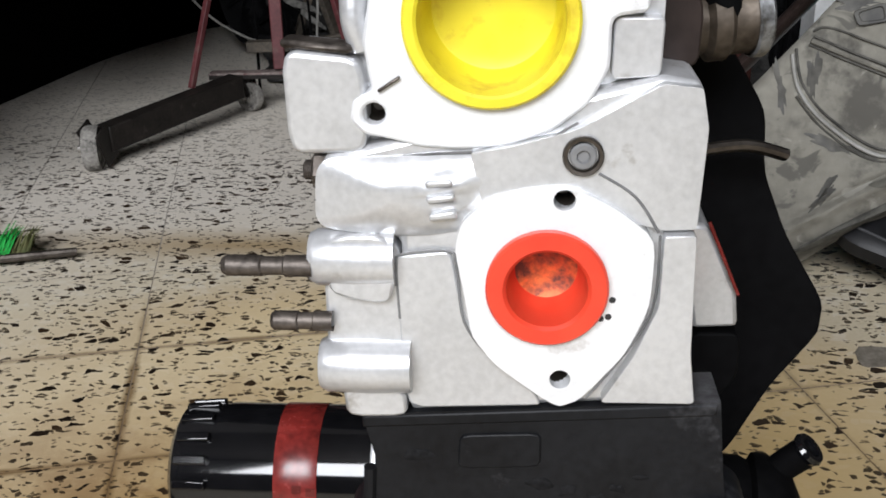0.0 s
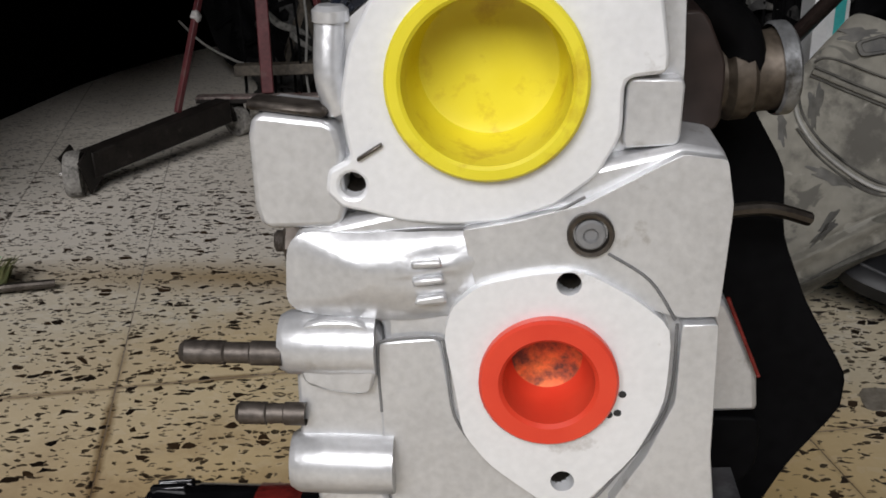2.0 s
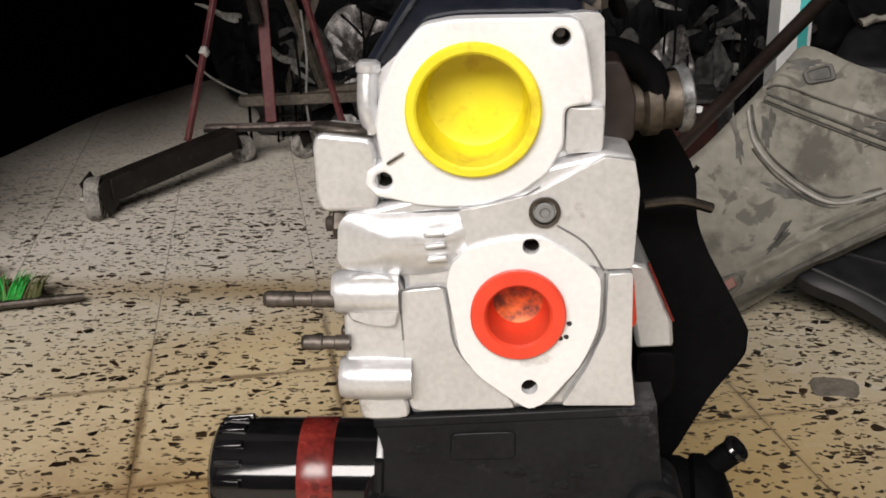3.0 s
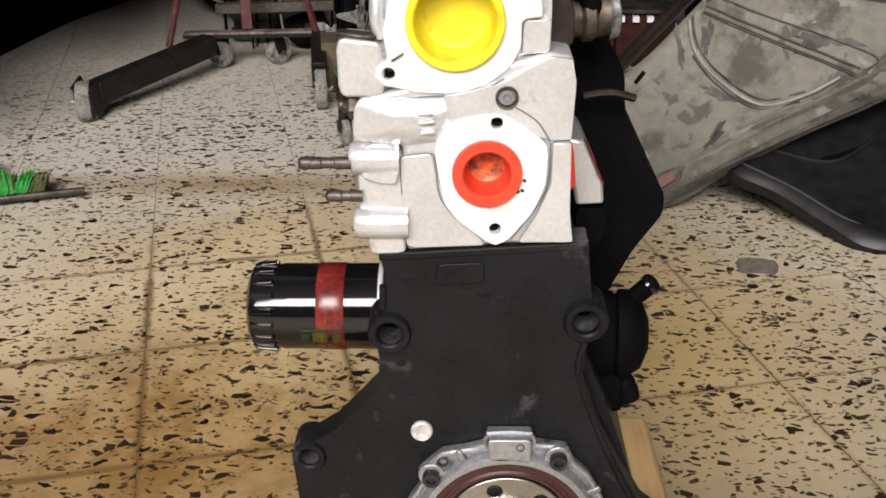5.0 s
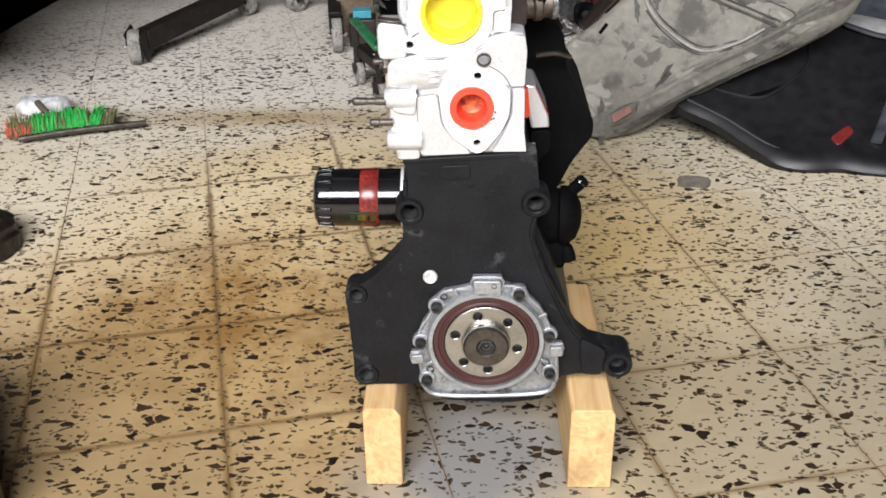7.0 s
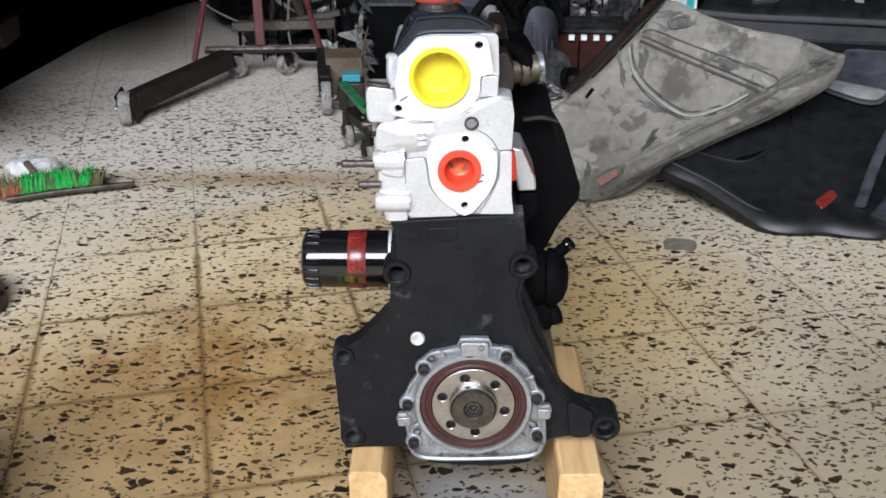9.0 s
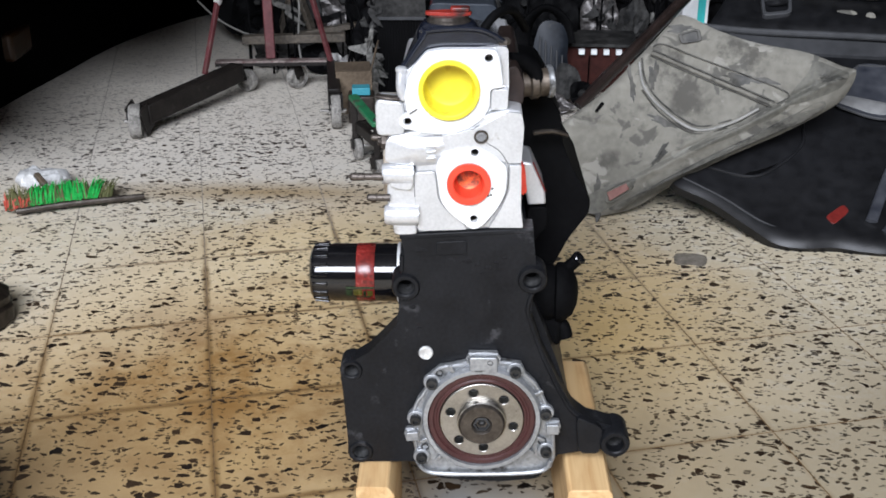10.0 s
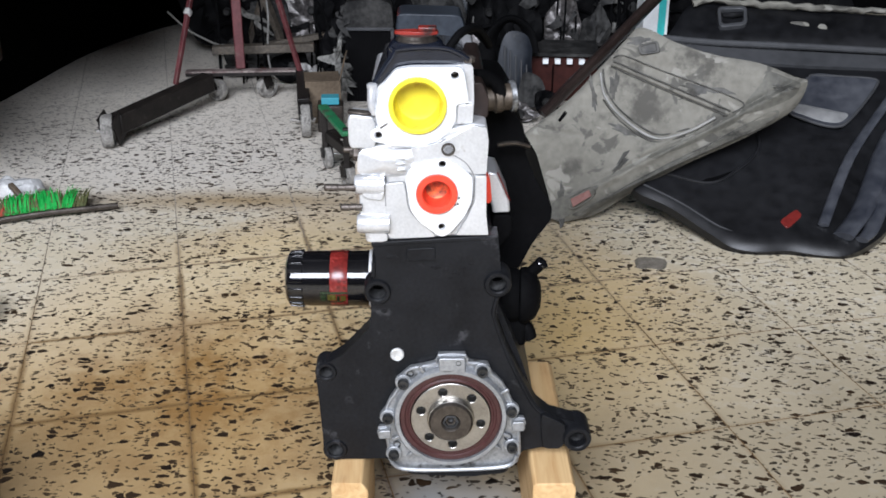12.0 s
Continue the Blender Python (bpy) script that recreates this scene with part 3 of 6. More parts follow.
def sheet(outline, basis, thick, shape=None, rings=(1.0, 0.985, 0.95, 0.88, 0.75, 0.6, 0.45, 0.3, 0.15), per=6):
    """A moulded sheet: a smooth outline in the plane of basis (origin, u, v), filled by shrinking rings, with relief from shape(u, v, s)."""
    o, u, v = (Vector(b) for b in basis)
    n = u.cross(v).normalized()
    line = [Vector((p.x, p.y)) for p in spline([(a, b, 0) for a, b in outline], per, True)]
    c = sum(line, Vector((0, 0))) / len(line)
    bm = bmesh.new()
    tops, k = [], len(line)
    for s in rings:
        row = []
        for p in line:
            q = c + (p - c) * s
            row.append(bm.verts.new(o + u * q.x + v * q.y + n * (shape(q.x, q.y, s) if shape else 0)))
        tops.append(row)
    mid = bm.verts.new(o + u * c.x + v * c.y + n * (shape(c.x, c.y, 0) if shape else 0))
    for a, b in zip(tops, tops[1:]):
        for j in range(k):
            bm.faces.new((a[j], a[(j + 1) % k], b[(j + 1) % k], b[j]))
    for j in range(k):
        bm.faces.new((tops[-1][j], tops[-1][(j + 1) % k], mid))
    low = [bm.verts.new(w.co - n * thick) for w in tops[0]]
    for j in range(k):
        bm.faces.new((low[j], low[(j + 1) % k], tops[0][(j + 1) % k], tops[0][j]))
    under = bm.verts.new(o + u * c.x + v * c.y - n * thick)
    for j in range(k):
        bm.faces.new((low[(j + 1) % k], low[j], under))
    return bm


# ---- the room ----
RIGHT, BACK, HIGH = 2.6, 5.6, 4.9


def structure(name, bm, material, label, category):
    return tagged(part(name, bm, material), label, category, kind="structure")


structure("wall_left", block((LEFT - 0.2, FRONT - 0.2, -0.05), (LEFT, BACK + 0.2, HIGH)), WALL_DARK, "sooty dark plaster side wall of the workshop", "wall")
# unseen wall added to keep light off the back corner floor
structure("shade_divider", block((LEFT, 0.90, 0.24), (-0.92, 1.00, HIGH)), WALL_DARK, "added unseen wall with a low gap, shading the back corner", "wall")
# black screen added in place of the deep shade in the back corner
dark_corner = [(-1.22, 1.02), (-1.16, 1.60), (-1.12, 1.90), (-1.07, 2.25), (-0.98, 2.52), (-0.86, 2.72), (-0.60, 2.84), (-0.26, 2.90)]
dark_corner = [(p.x, p.y) for p in spline([(x, y, 0) for x, y in dark_corner], 6)]
dark_corner = plate(dark_corner + [(x - 0.05, y + 0.05) for x, y in reversed(dark_corner)], 0.0, 1.1, (), (Vector((1, 0, 0)), Vector((0, 1, 0)), Vector((0, 0, 1))))
# slab added out of view to cast shade on the back corner
structure("shade_ledge", block((-1.30, 1.30, 0.40), (-0.70, 2.75, 0.46)), WALL_BLACK, "added unseen black slab shading the back corner", "wall")
structure("wall_dark_corner", dark_corner, WALL_BLACK, "added black screen standing for the dark back corner", "wall")
structure("wall_right", block((RIGHT, FRONT - 0.2, -0.05), (RIGHT + 0.2, BACK + 0.2, HIGH)), WALL_DARK, "sooty dark plaster wall of the workshop", "wall")
structure("wall_back", block((LEFT, BACK, -0.05), (RIGHT, BACK + 0.2, HIGH)), WALL_DARK, "sooty dark back wall in the shade", "wall")
front = plate([(LEFT, 0), (RIGHT, 0), (RIGHT, HIGH), (LEFT, HIGH)], FRONT - 0.2, FRONT,
              [[(DOOR_X - DOOR_W / 2, SILL), (DOOR_X - DOOR_W / 2, DOOR_H), (DOOR_X + DOOR_W / 2, DOOR_H), (DOOR_X + DOOR_W / 2, SILL)]])
structure("wall_front", front, WALL_DARK, "plaster wall with a wide unglazed window", "wall")
structure("ceiling", block((LEFT, FRONT, HIGH), (RIGHT, BACK, HIGH + 0.2)), WALL_DARK, "dark soot stained concrete ceiling", "ceiling")
# black wall added to give the darkness behind the scrap
structure("wall_dark_backdrop", block((-0.30, 2.90, -0.05), (RIGHT, 3.05, HIGH)), WALL_BLACK, "added black wall standing for the dark behind the scrap", "wall")
structure("ground", block((-60, -60, -0.08), (60, 60, -0.052)), CONCRETE, "pale concrete yard outside the workshop door", "ground")

# ---- floor: terrazzo tiles laid askew to the engine ----
CORNER = Vector(CORNER)
along, across = Vector((-math.sin(TURN), math.cos(TURN))), Vector((math.cos(TURN), math.sin(TURN)))
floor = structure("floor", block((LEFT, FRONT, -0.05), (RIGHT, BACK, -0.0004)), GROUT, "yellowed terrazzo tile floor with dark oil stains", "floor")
half, lip = TILE / 2 - 0.0006, 0.00015
tile_verts = [(sx * (half - k), sy * (half - k), z) for k, z in ((0, -0.0005), (lip, 0.0)) for sx, sy in ((-1, -1), (1, -1), (1, 1), (-1, 1))]
tile_faces = [(4, 5, 6, 7)] + [(i, (i + 1) % 4, 4 + (i + 1) % 4, 4 + i) for i in range(4)]
tile_mesh = bpy.data.meshes.new("tile")
tile_mesh.from_pydata(tile_verts, [], tile_faces)
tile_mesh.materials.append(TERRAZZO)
tile_mesh.materials.append(GROUT)
for face in tile_mesh.polygons[1:]:
    face.material_index = 1
near_tiles, far_v, far_f = [], [], []
for i in range(-30, 30):
    for j in range(-36, 34):
        c = CORNER + across * TILE * (i + 0.5) + along * TILE * (j + 0.5)
        if not (LEFT - 0.12 < c.x < RIGHT + 0.12 and FRONT - 0.12 < c.y < BACK + 0.12):
            continue
        if -1.25 < c.x < 1.25 and -0.65 < c.y < 2.1:
            near_tiles.append(c)
        else:
            base = len(far_v)
            for x, y, z in tile_verts:
                p = c + across * x + along * y
                far_v.append((p.x, p.y, z))
            far_f += [tuple(base + k for k in f) for f in tile_faces]
far_mesh = bpy.data.meshes.new("far_tiles")
far_mesh.from_pydata(far_v, [], far_f)
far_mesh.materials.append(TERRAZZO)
far_mesh.materials.append(GROUT)
for face in far_mesh.polygons:
    face.material_index = 0 if face.index % 5 == 0 else 1
far_tiles = tagged(new("far_tiles", far_mesh), kind="stuff")
far_tiles.parent = floor

# ---- engine ----
engine = thing("car_engine", "rebuilt car engine, black block and bright aluminium head, on timber", "engine", (0, 0.2, 0.10))
CZ = 0.165
hole_specs = [(-0.075, 0.307, 0.0081), (0.047, 0.316, 0.0083), (-0.131, 0.213, 0.0067), (-0.1245, 0.1155, 0.0077), (0.1365, 0.1345, 0.0090)]


def boss_arc(x, z, r, a0, a1, n=7):
    return [(x + r * math.cos(radians(a0 + (a1 - a0) * i / (n - 1))), z + r * math.sin(radians(a0 + (a1 - a0) * i / (n - 1)))) for i in range(n)]


face = [(-0.080, 0.362), (-0.076, 0.345), (-0.077, 0.326)]
face += boss_arc(-0.075, 0.307, 0.0135, 110, 235)
face += [(-0.082, 0.285), (-0.084, 0.266), (-0.098, 0.250), (-0.113, 0.234)]
face += boss_arc(-0.131, 0.213, 0.0115, 75, 190)
face += [(-0.1405, 0.190), (-0.1375, 0.130)]
face += boss_arc(-0.1245, 0.1155, 0.0135, 170, 245)
face += [(-0.110, 0.1035), (-0.070, 0.104), (-0.055, 0.092), (0.066, 0.095), (0.080, 0.114), (0.100, 0.118)]
face += boss_arc(0.1365, 0.1345, 0.0135, -110, 75, 9)
face += [(0.122, 0.154), (0.108, 0.158), (0.093, 0.171), (0.077, 0.201), (0.059, 0.240), (0.047, 0.276), (0.048, 0.298)]
face += boss_arc(0.047, 0.316, 0.0135, -60, 75)
face += [(0.049, 0.340), (0.046, 0.3695)]
body = part("engine_block", plate(face, 0.0, 0.022, [circle(x, z, r, 18) for x, z, r in hole_specs]), BLOCK_BLACK, engine, "black painted cast-iron block")
core = plate(rounded([(-0.072, 0.361), (-0.066, 0.20), (-0.060, 0.11), (0.088, 0.122), (0.092, 0.165), (0.076, 0.215), (0.058, 0.262), (0.043, 0.30), (0.043, 0.367)], 3, 0.15), 0.021, 0.42)
part("crankcase", core, BLOCK_BLACK, body, "", 0.004)
for x, z, r in hole_specs:
    part("hole_wall", lathe([(r - 0.0001, -0.0008), (r - 0.0003, -0.0215)], (x, 0.0, z), "-y", 28), HOLE_WALL, body, "rubbed drilled hole wall")
    part("bolt_boss", lathe([(r * 1.5, -0.001), (r * 1.45, 0.0010), (r * 1.35, 0.0018), (r * 1.10, 0.0018), (r * 1.0, 0.0010), (r * 0.99, -0.002)], (x, 0.0, z), "-y", 28), BLOCK_BLACK, body)
    # end tone carries shade in the upper holes and light in the lower ones
    part("hole_end", lathe([(r, -0.021), (0, -0.021)], (x, 0.0, z), "-y", 28), DULL_BLACK if z > 0.2 else GREASE_RUBBED, body)
# raised fields and ribs cast into the rear face
part("deck_lip", plate([(-0.080, 0.3565), (0.045, 0.3640), (0.0455, 0.3690), (-0.080, 0.3615)], -0.0006, 0.004), BLOCK_BLACK, body, "", 0.001)
part("cast_pad", plate(rounded([(-0.046, 0.3405), (-0.016, 0.3420), (-0.016, 0.3560), (-0.045, 0.3545)], 2, 0.15), -0.0010, 0.004), BLOCK_BLACK, body, "raised cast pad", 0.0006)
for x, z, r, front in ((-0.075, 0.307, 0.0135, -0.0035), (0.047, 0.316, 0.0138, -0.0045), (0.1365, 0.1345, 0.0150, -0.0120), (-0.131, 0.213, 0.0112, -0.0022), (-0.1245, 0.1155, 0.0128, -0.0020)):
    hr = r * 0.60
    part("lug", lathe([(r + 0.0006, -0.024), (r + 0.0002, -front - 0.002), (r - 0.0010, -front), (hr + 0.0012, -front), (hr, -front - 0.0010), (hr, -0.020)], (x, 0.0, z), "-y", 32), BLOCK_BLACK, body)
part("lug_web", roughen(plate(rounded([(0.100, 0.121), (0.122, 0.121), (0.124, 0.150), (0.112, 0.158), (0.096, 0.165)], 3, 0.25), -0.0075, 0.004), 0.0012, 0.02), BLOCK_BLACK, body, "", 0.003, 3)
for run in ([(0.0470, 0.3010), (0.0445, 0.290), (0.0445, 0.277), (0.056, 0.241), (0.074, 0.200), (0.090, 0.170), (0.106, 0.156)], [(-0.078, 0.340), (-0.079, 0.324)]):
    part("edge_rib", hose([(x, 0.0, z) for x, z in run], 0.0024, 8), BLOCK_BLACK, body, "cast edge")
mark_rnd = random.Random(9)
for x, z, w in ((-0.016, 0.334, 0.006), (-0.006, 0.331, 0.005), (0.004, 0.328, 0.006), (0.012, 0.333, 0.004), (-0.001, 0.322, 0.003), (-0.060, 0.345, 0.006), (-0.068, 0.285, 0.004), (-0.062, 0.262, 0.003), (0.020, 0.338, 0.003)):
    lobe = [(x + w * mark_rnd.uniform(0.4, 1.3) * math.cos(k * 0.785), z + 0.55 * w * mark_rnd.uniform(0.4, 1.3) * math.sin(k * 0.785)) for k in range(8)]
    part("casting_mark", sheet(lobe, ((0, -0.0001, 0), (1, 0, 0), (0, 0, 1)), 0.001, lambda u, v, t: 0.0003 * (1 - t * t) + 0.0002 * math.sin(u * 2600) * (1 - t), (1.0, 0.75, 0.5, 0.25), 3), BLOCK_WORN, body, "scuffed casting mark")
part("core_plug", lathe([(0.0, 0.0030), (0.0040, 0.0026), (0.0062, 0.0034), (0.0072, 0.0022), (0.0072, -0.002)], (-0.056, 0.0, 0.2345), "-y", 28), WHITE_PLUG, engine, "bright round core plug")
sump = plate(rounded([(-0.060, 0.104), (0.070, 0.104), (0.062, 0.084), (0.020, 0.079), (-0.046, 0.083)], 3, 0.2), 0.000, 0.38)
part("oil_pan", sump, BLOCK_BLACK, engine, "shallow black oil pan", 0.004)
flange = plate(rounded([(-0.063, 0.1075), (0.078, 0.1135), (0.066, 0.0945), (-0.052, 0.0912)], 3, 0.25), -0.002, 0.006)
part("pan_flange", flange, BLOCK_BLACK, engine, "", 0.002)

# crankshaft end: seal carrier, seal, flange and hub
ring_hole = circle(0, CZ, 0.0545, 56)
carrier = [(-0.0665, 0.1085), (-0.052, 0.0945), (0.0, 0.0935), (0.062, 0.0975), (0.0755, 0.1155), (0.0735, 0.1475), (0.0795, 0.1483), (0.079, 0.160), (0.0695, 0.1605), (0.0715, 0.1735), (0.065, 0.181), (0.0615, 0.190),
           (0.053, 0.206), (0.0425, 0.2165), (0.0385, 0.2270), (0.028, 0.2285), (0.0165, 0.2300), (0.0152, 0.2385), (-0.0135, 0.2385), (-0.0145, 0.2290), (-0.029, 0.2250), (-0.0425, 0.2225), (-0.0505, 0.2150),
           (-0.0575, 0.2080), (-0.0560, 0.1980), (-0.0645, 0.1850), (-0.0690, 0.1730), (-0.0745, 0.1660), (-0.0690, 0.1560), (-0.0690, 0.1495), (-0.0770, 0.1492), (-0.0770, 0.1388), (-0.0690, 0.1390)]
seal_carrier = part("seal_carrier", plate(carrier, -0.0080, -0.0005, [ring_hole]), ALU_CARRIER, engine, "bright cast aluminium crankshaft seal carrier", 0.0012)
part("seal_lip", lathe([(0.0545, -0.002), (0.0545, 0.006), (0.0585, 0.006), (0.0605, 0.003), (0.0605, -0.002)], (0, -0.0105, CZ), "-y", 64), ALU_RIM, seal_carrier)
rim = [(x * 0.985, -0.0088, CZ + (z - CZ) * 0.985) for x, z in carrier]
part("carrier_rim", hose([*rim, rim[0]], 0.0019, 6, 2), ALU_RIM, seal_carrier, "bright machined rim")
part("top_boss", plate(rounded([(-0.0125, 0.2215), (0.0150, 0.2205), (0.0146, 0.2378), (-0.0130, 0.2378)], 2, 0.12), -0.0165, -0.004), ALU_RIM, seal_carrier, "", 0.001)
part("ear", plate(rounded([(-0.0765, 0.1395), (-0.0640, 0.1400), (-0.0640, 0.1500), (-0.0765, 0.1488)], 2, 0.15), -0.0155, -0.004), ALU_RIM, seal_carrier, "", 0.001)
part("ear", plate(rounded([(0.0655, 0.1485), (0.0785, 0.1488), (0.0782, 0.1600), (0.0655, 0.1595)], 2, 0.15), -0.0155, -0.004), ALU_RIM, seal_carrier, "", 0.001)
part("bottom_rail", hose([(-0.064, -0.012, 0.1085), (-0.050, -0.012, 0.0985), (0.0, -0.012, 0.0972), (0.060, -0.012, 0.1012), (0.072, -0.012, 0.1150)], 0.0022, 8), ALU_RIM, seal_carrier)
for a in (28, 62, 118, 140, 205, 228, 322, 338):
    c, s = math.cos(radians(a)), math.sin(radians(a))
    part("web", beam((c * 0.0590, -0.0115, CZ + s * 0.0590), (c * 0.0690, -0.0112, CZ + s * 0.0690), 0.0026, 0.004), ALU_CARRIER, seal_carrier, "", 0.0008)
for x, z in ((-0.0498, 0.2073), (0.0325, 0.2212), (-0.0666, 0.1647), (0.0642, 0.1726), (-0.0609, 0.1187), (0.0661, 0.1275)):
    part("carrier_boss", lathe([(0.0085, -0.003), (0.0085, 0.0015), (0.0078, 0.0022), (0, 0.0022)], (x, -0.0105, z), "-y", 24), ALU_RIM, seal_carrier)
    bolt = lathe([(0.0058, 0.0), (0.0058, 0.0050), (0.0052, 0.0062), (0.0030, 0.0062), (0.0028, 0.0035), (0, 0.0035)], (x, -0.0127, z), "-y", 12)
    part("carrier_bolt", bolt, BOLT, seal_carrier, "blackened socket head bolt")
for x, z, r in ((-0.0423, 0.2165, 0.0030), (-0.0573, 0.1289, 0.0032), (0.0621, 0.1377, 0.0036), (0.0075, 0.2324, 0.0022)):
    d = -0.0166 if z > 0.23 else -0.0106
    part("threaded_hole", lathe([(r * 1.25, -0.0005), (r * 1.25, 0.0004), (r, 0.0004), (r * 0.96, -0.006), (0, -0.006)], (x, d, z), "-y", 18), HOLE, seal_carrier)
seal = part("crank_seal", lathe([(0.0548, -0.004), (0.0545, 0.002), (0.0530, 0.0034), (0.0490, 0.0034), (0.0478, 0.0018), (0.0462, 0.0018), (0.0450, 0.0030), (0.0432, 0.0030), (0.0422, -0.002)], (0, -0.0105, CZ), "-y", 72), SEAL, engine, "brown rubber crankshaft seal")
flange_holes = [circle(0.0326 * math.cos(radians(a)), CZ + 0.0326 * math.sin(radians(a)), 0.0048, 16) for a in (105, 48, 163, -12, -134, -86)]
crank = part("crank_flange", plate(circle(0, CZ, 0.0422, 64), -0.0150, 0.0, flange_holes), STEEL, engine, "ground steel crankshaft flange with six bolt holes", 0.0008)
for a in (105, 48, 163, -12, -134, -86):
    part("bolt_hole", lathe([(0.0050, 0.0145), (0.0047, 0.004)], (0.0326 * math.cos(radians(a)), 0.0, CZ + 0.0326 * math.sin(radians(a))), "-y", 16), STEEL, crank, "bright drilled wall")
    part("hole_floor", lathe([(0.0047, 0.0045), (0, 0.0045)], (0.0326 * math.cos(radians(a)), 0.0, CZ + 0.0326 * math.sin(radians(a))), "-y", 16), HOLE, crank)
part("hub", lathe([(0.0245, 0.0), (0.0245, 0.004), (0.0232, 0.006), (0.0222, 0.0085), (0.0212, 0.0098), (0.0105, 0.0098), (0.0088, 0.0080), (0.0080, 0.0050), (0.0042, 0.0045), (0.0036, -0.004), (0, -0.004)], (0, -0.0150, CZ), "-y", 48), DARK_STEEL, crank, "dark steel hub with a centre bore")
part("hub_rim", lathe([(0.0246, 0.0), (0.0250, 0.003), (0.0244, 0.0062), (0.0234, 0.0066), (0.0230, 0.0058)], (0, -0.0150, CZ), "-y", 48), STEEL, crank, "bright turned rim")
part("bore_ring", lathe([(0.0088, 0.0079), (0.0080, 0.0083), (0.0066, 0.0083), (0.0060, 0.004)], (0, -0.0150, CZ), "-y", 6), HOLE, crank)
part("bore_cup", lathe([(0.0030, 0.001), (0.0016, 0.000), (0, 0.000)], (0, -0.0165, CZ), "-y", 16), HOLE, crank)

# cylinder head
HEAD0 = 0.002
lower = [(-0.063, 0.3625), (0.0365, 0.3695), (0.0335, 0.389), (0.0330, 0.440), (0.0345, 0.468), (0.0325, 0.482), (0.0200, 0.484), (-0.069, 0.462), (-0.088, 0.458), (-0.0915, 0.447), (-0.0905, 0.432), (-0.0640, 0.429)]
pocket = rounded([(-0.0655, 0.372), (-0.0655, 0.4245), (-0.0455, 0.4255), (-0.0420, 0.400), (-0.0385, 0.3930), (-0.0205, 0.3790), (-0.0160, 0.3740), (-0.0160, 0.371)], 2, 0.14)
port = circle(-0.0150, 0.4150, 0.0185, 40)
bolt_eyes = [circle(-0.0098, 0.4452, 0.0036, 16), circle(-0.0100, 0.3800, 0.0036, 16)]
head = part("cylinder_head", plate(lower, HEAD0, 0.39, [port, *bolt_eyes]), ALU, engine, "bare bright cast aluminium cylinder head", 0.0025)
red_face = [(-0.0430, 0.4375), (-0.0455, 0.4280), (-0.0420, 0.4090), (-0.0402, 0.3960), (-0.0320, 0.3850), (-0.0160, 0.3725), (-0.0100, 0.3692), (-0.0030, 0.3722), (0.0118, 0.3900), (0.0192, 0.4080), (0.0198, 0.4320), (0.0080, 0.4415), (-0.0055, 0.4490), (-0.0200, 0.4480), (-0.0350, 0.4445)]
water_flange = part("water_flange", plate(rounded(red_face, 2, 0.25), -0.0045, HEAD0 + 0.001, [port, *bolt_eyes]), ALU_FACE, head, "smooth machined flange", 0.0009)
for z in (0.4452, 0.3800):
    part("flange_hole", lathe([(0.0037, 0.0005), (0.0034, -0.007), (0.0020, -0.009), (0, -0.009)], (-0.0099, -0.001, z), "-y", 16), DARK_STEEL, head)
part("raised_pad", plate(rounded([(0.0040, 0.3706), (0.0362, 0.3708), (0.0338, 0.3900), (0.0330, 0.4330), (0.0226, 0.4325), (0.0222, 0.4075), (0.0146, 0.3885)], 2, 0.06), -0.0036, HEAD0 + 0.001), ALU, head, "", 0.0010)
part("upper_pad", plate(rounded([(-0.0360, 0.4420), (0.0000, 0.4400), (0.0225, 0.4340), (0.0330, 0.4345), (0.0345, 0.4680), (0.0320, 0.4810), (0.0200, 0.4825), (-0.0060, 0.4680), (-0.0260, 0.4625), (-0.0400, 0.4600)], 2, 0.08), -0.0018, HEAD0 + 0.001, bolt_eyes[:1]), ALU, head, "", 0.0016)
part("raised_pad", plate(rounded([(-0.0640, 0.3645), (-0.0665, 0.4235), (-0.0470, 0.4255), (-0.0425, 0.3990), (-0.0180, 0.3715), (-0.0160, 0.3665)], 2, 0.12), 0.0005, HEAD0 + 0.001), ALU, head, "", 0.0014)
part("web", roughen(plate(rounded([(-0.0905, 0.3780), (-0.0640, 0.3760), (-0.0640, 0.4290), (-0.0905, 0.4290)], 3, 0.2), 0.001, 0.09), 0.001, 0.02), ALU, head, "", 0.003)
part("stud_boss", lathe([(0.0, -0.004), (0.0098, -0.004), (0.0102, 0.010), (0.0098, 0.0225), (0.0084, 0.0250), (0, 0.0250)], (-0.0700, 0.004, 0.4215), "-x", 32), ALU, head)
part("boss_fillet", roughen(plate(rounded([(-0.0890, 0.4100), (-0.0660, 0.4060), (-0.0660, 0.4310), (-0.0890, 0.4310)], 3, 0.3), -0.003, 0.03), 0.001, 0.02), ALU, head, "", 0.004)
part("foot_boss", lathe([(0.0, -0.002), (0.0100, -0.002), (0.0104, 0.012), (0.0100, 0.0275), (0.0086, 0.0300), (0, 0.0300)], (-0.0635, 0.002, 0.3815), "-x", 32), ALU, head)
part("foot_back", plate(rounded([(-0.0915, 0.3700), (-0.0640, 0.3700), (-0.0640, 0.3900), (-0.0915, 0.3900)], 3, 0.25), 0.004, 0.10), ALU, head, "", 0.004)
part("lower_foot", plate(rounded([(-0.0850, 0.3618), (-0.0630, 0.3625), (-0.0640, 0.3735), (-0.0860, 0.3740)], 2, 0.25), -0.002, 0.10), ALU, head, "", 0.002)
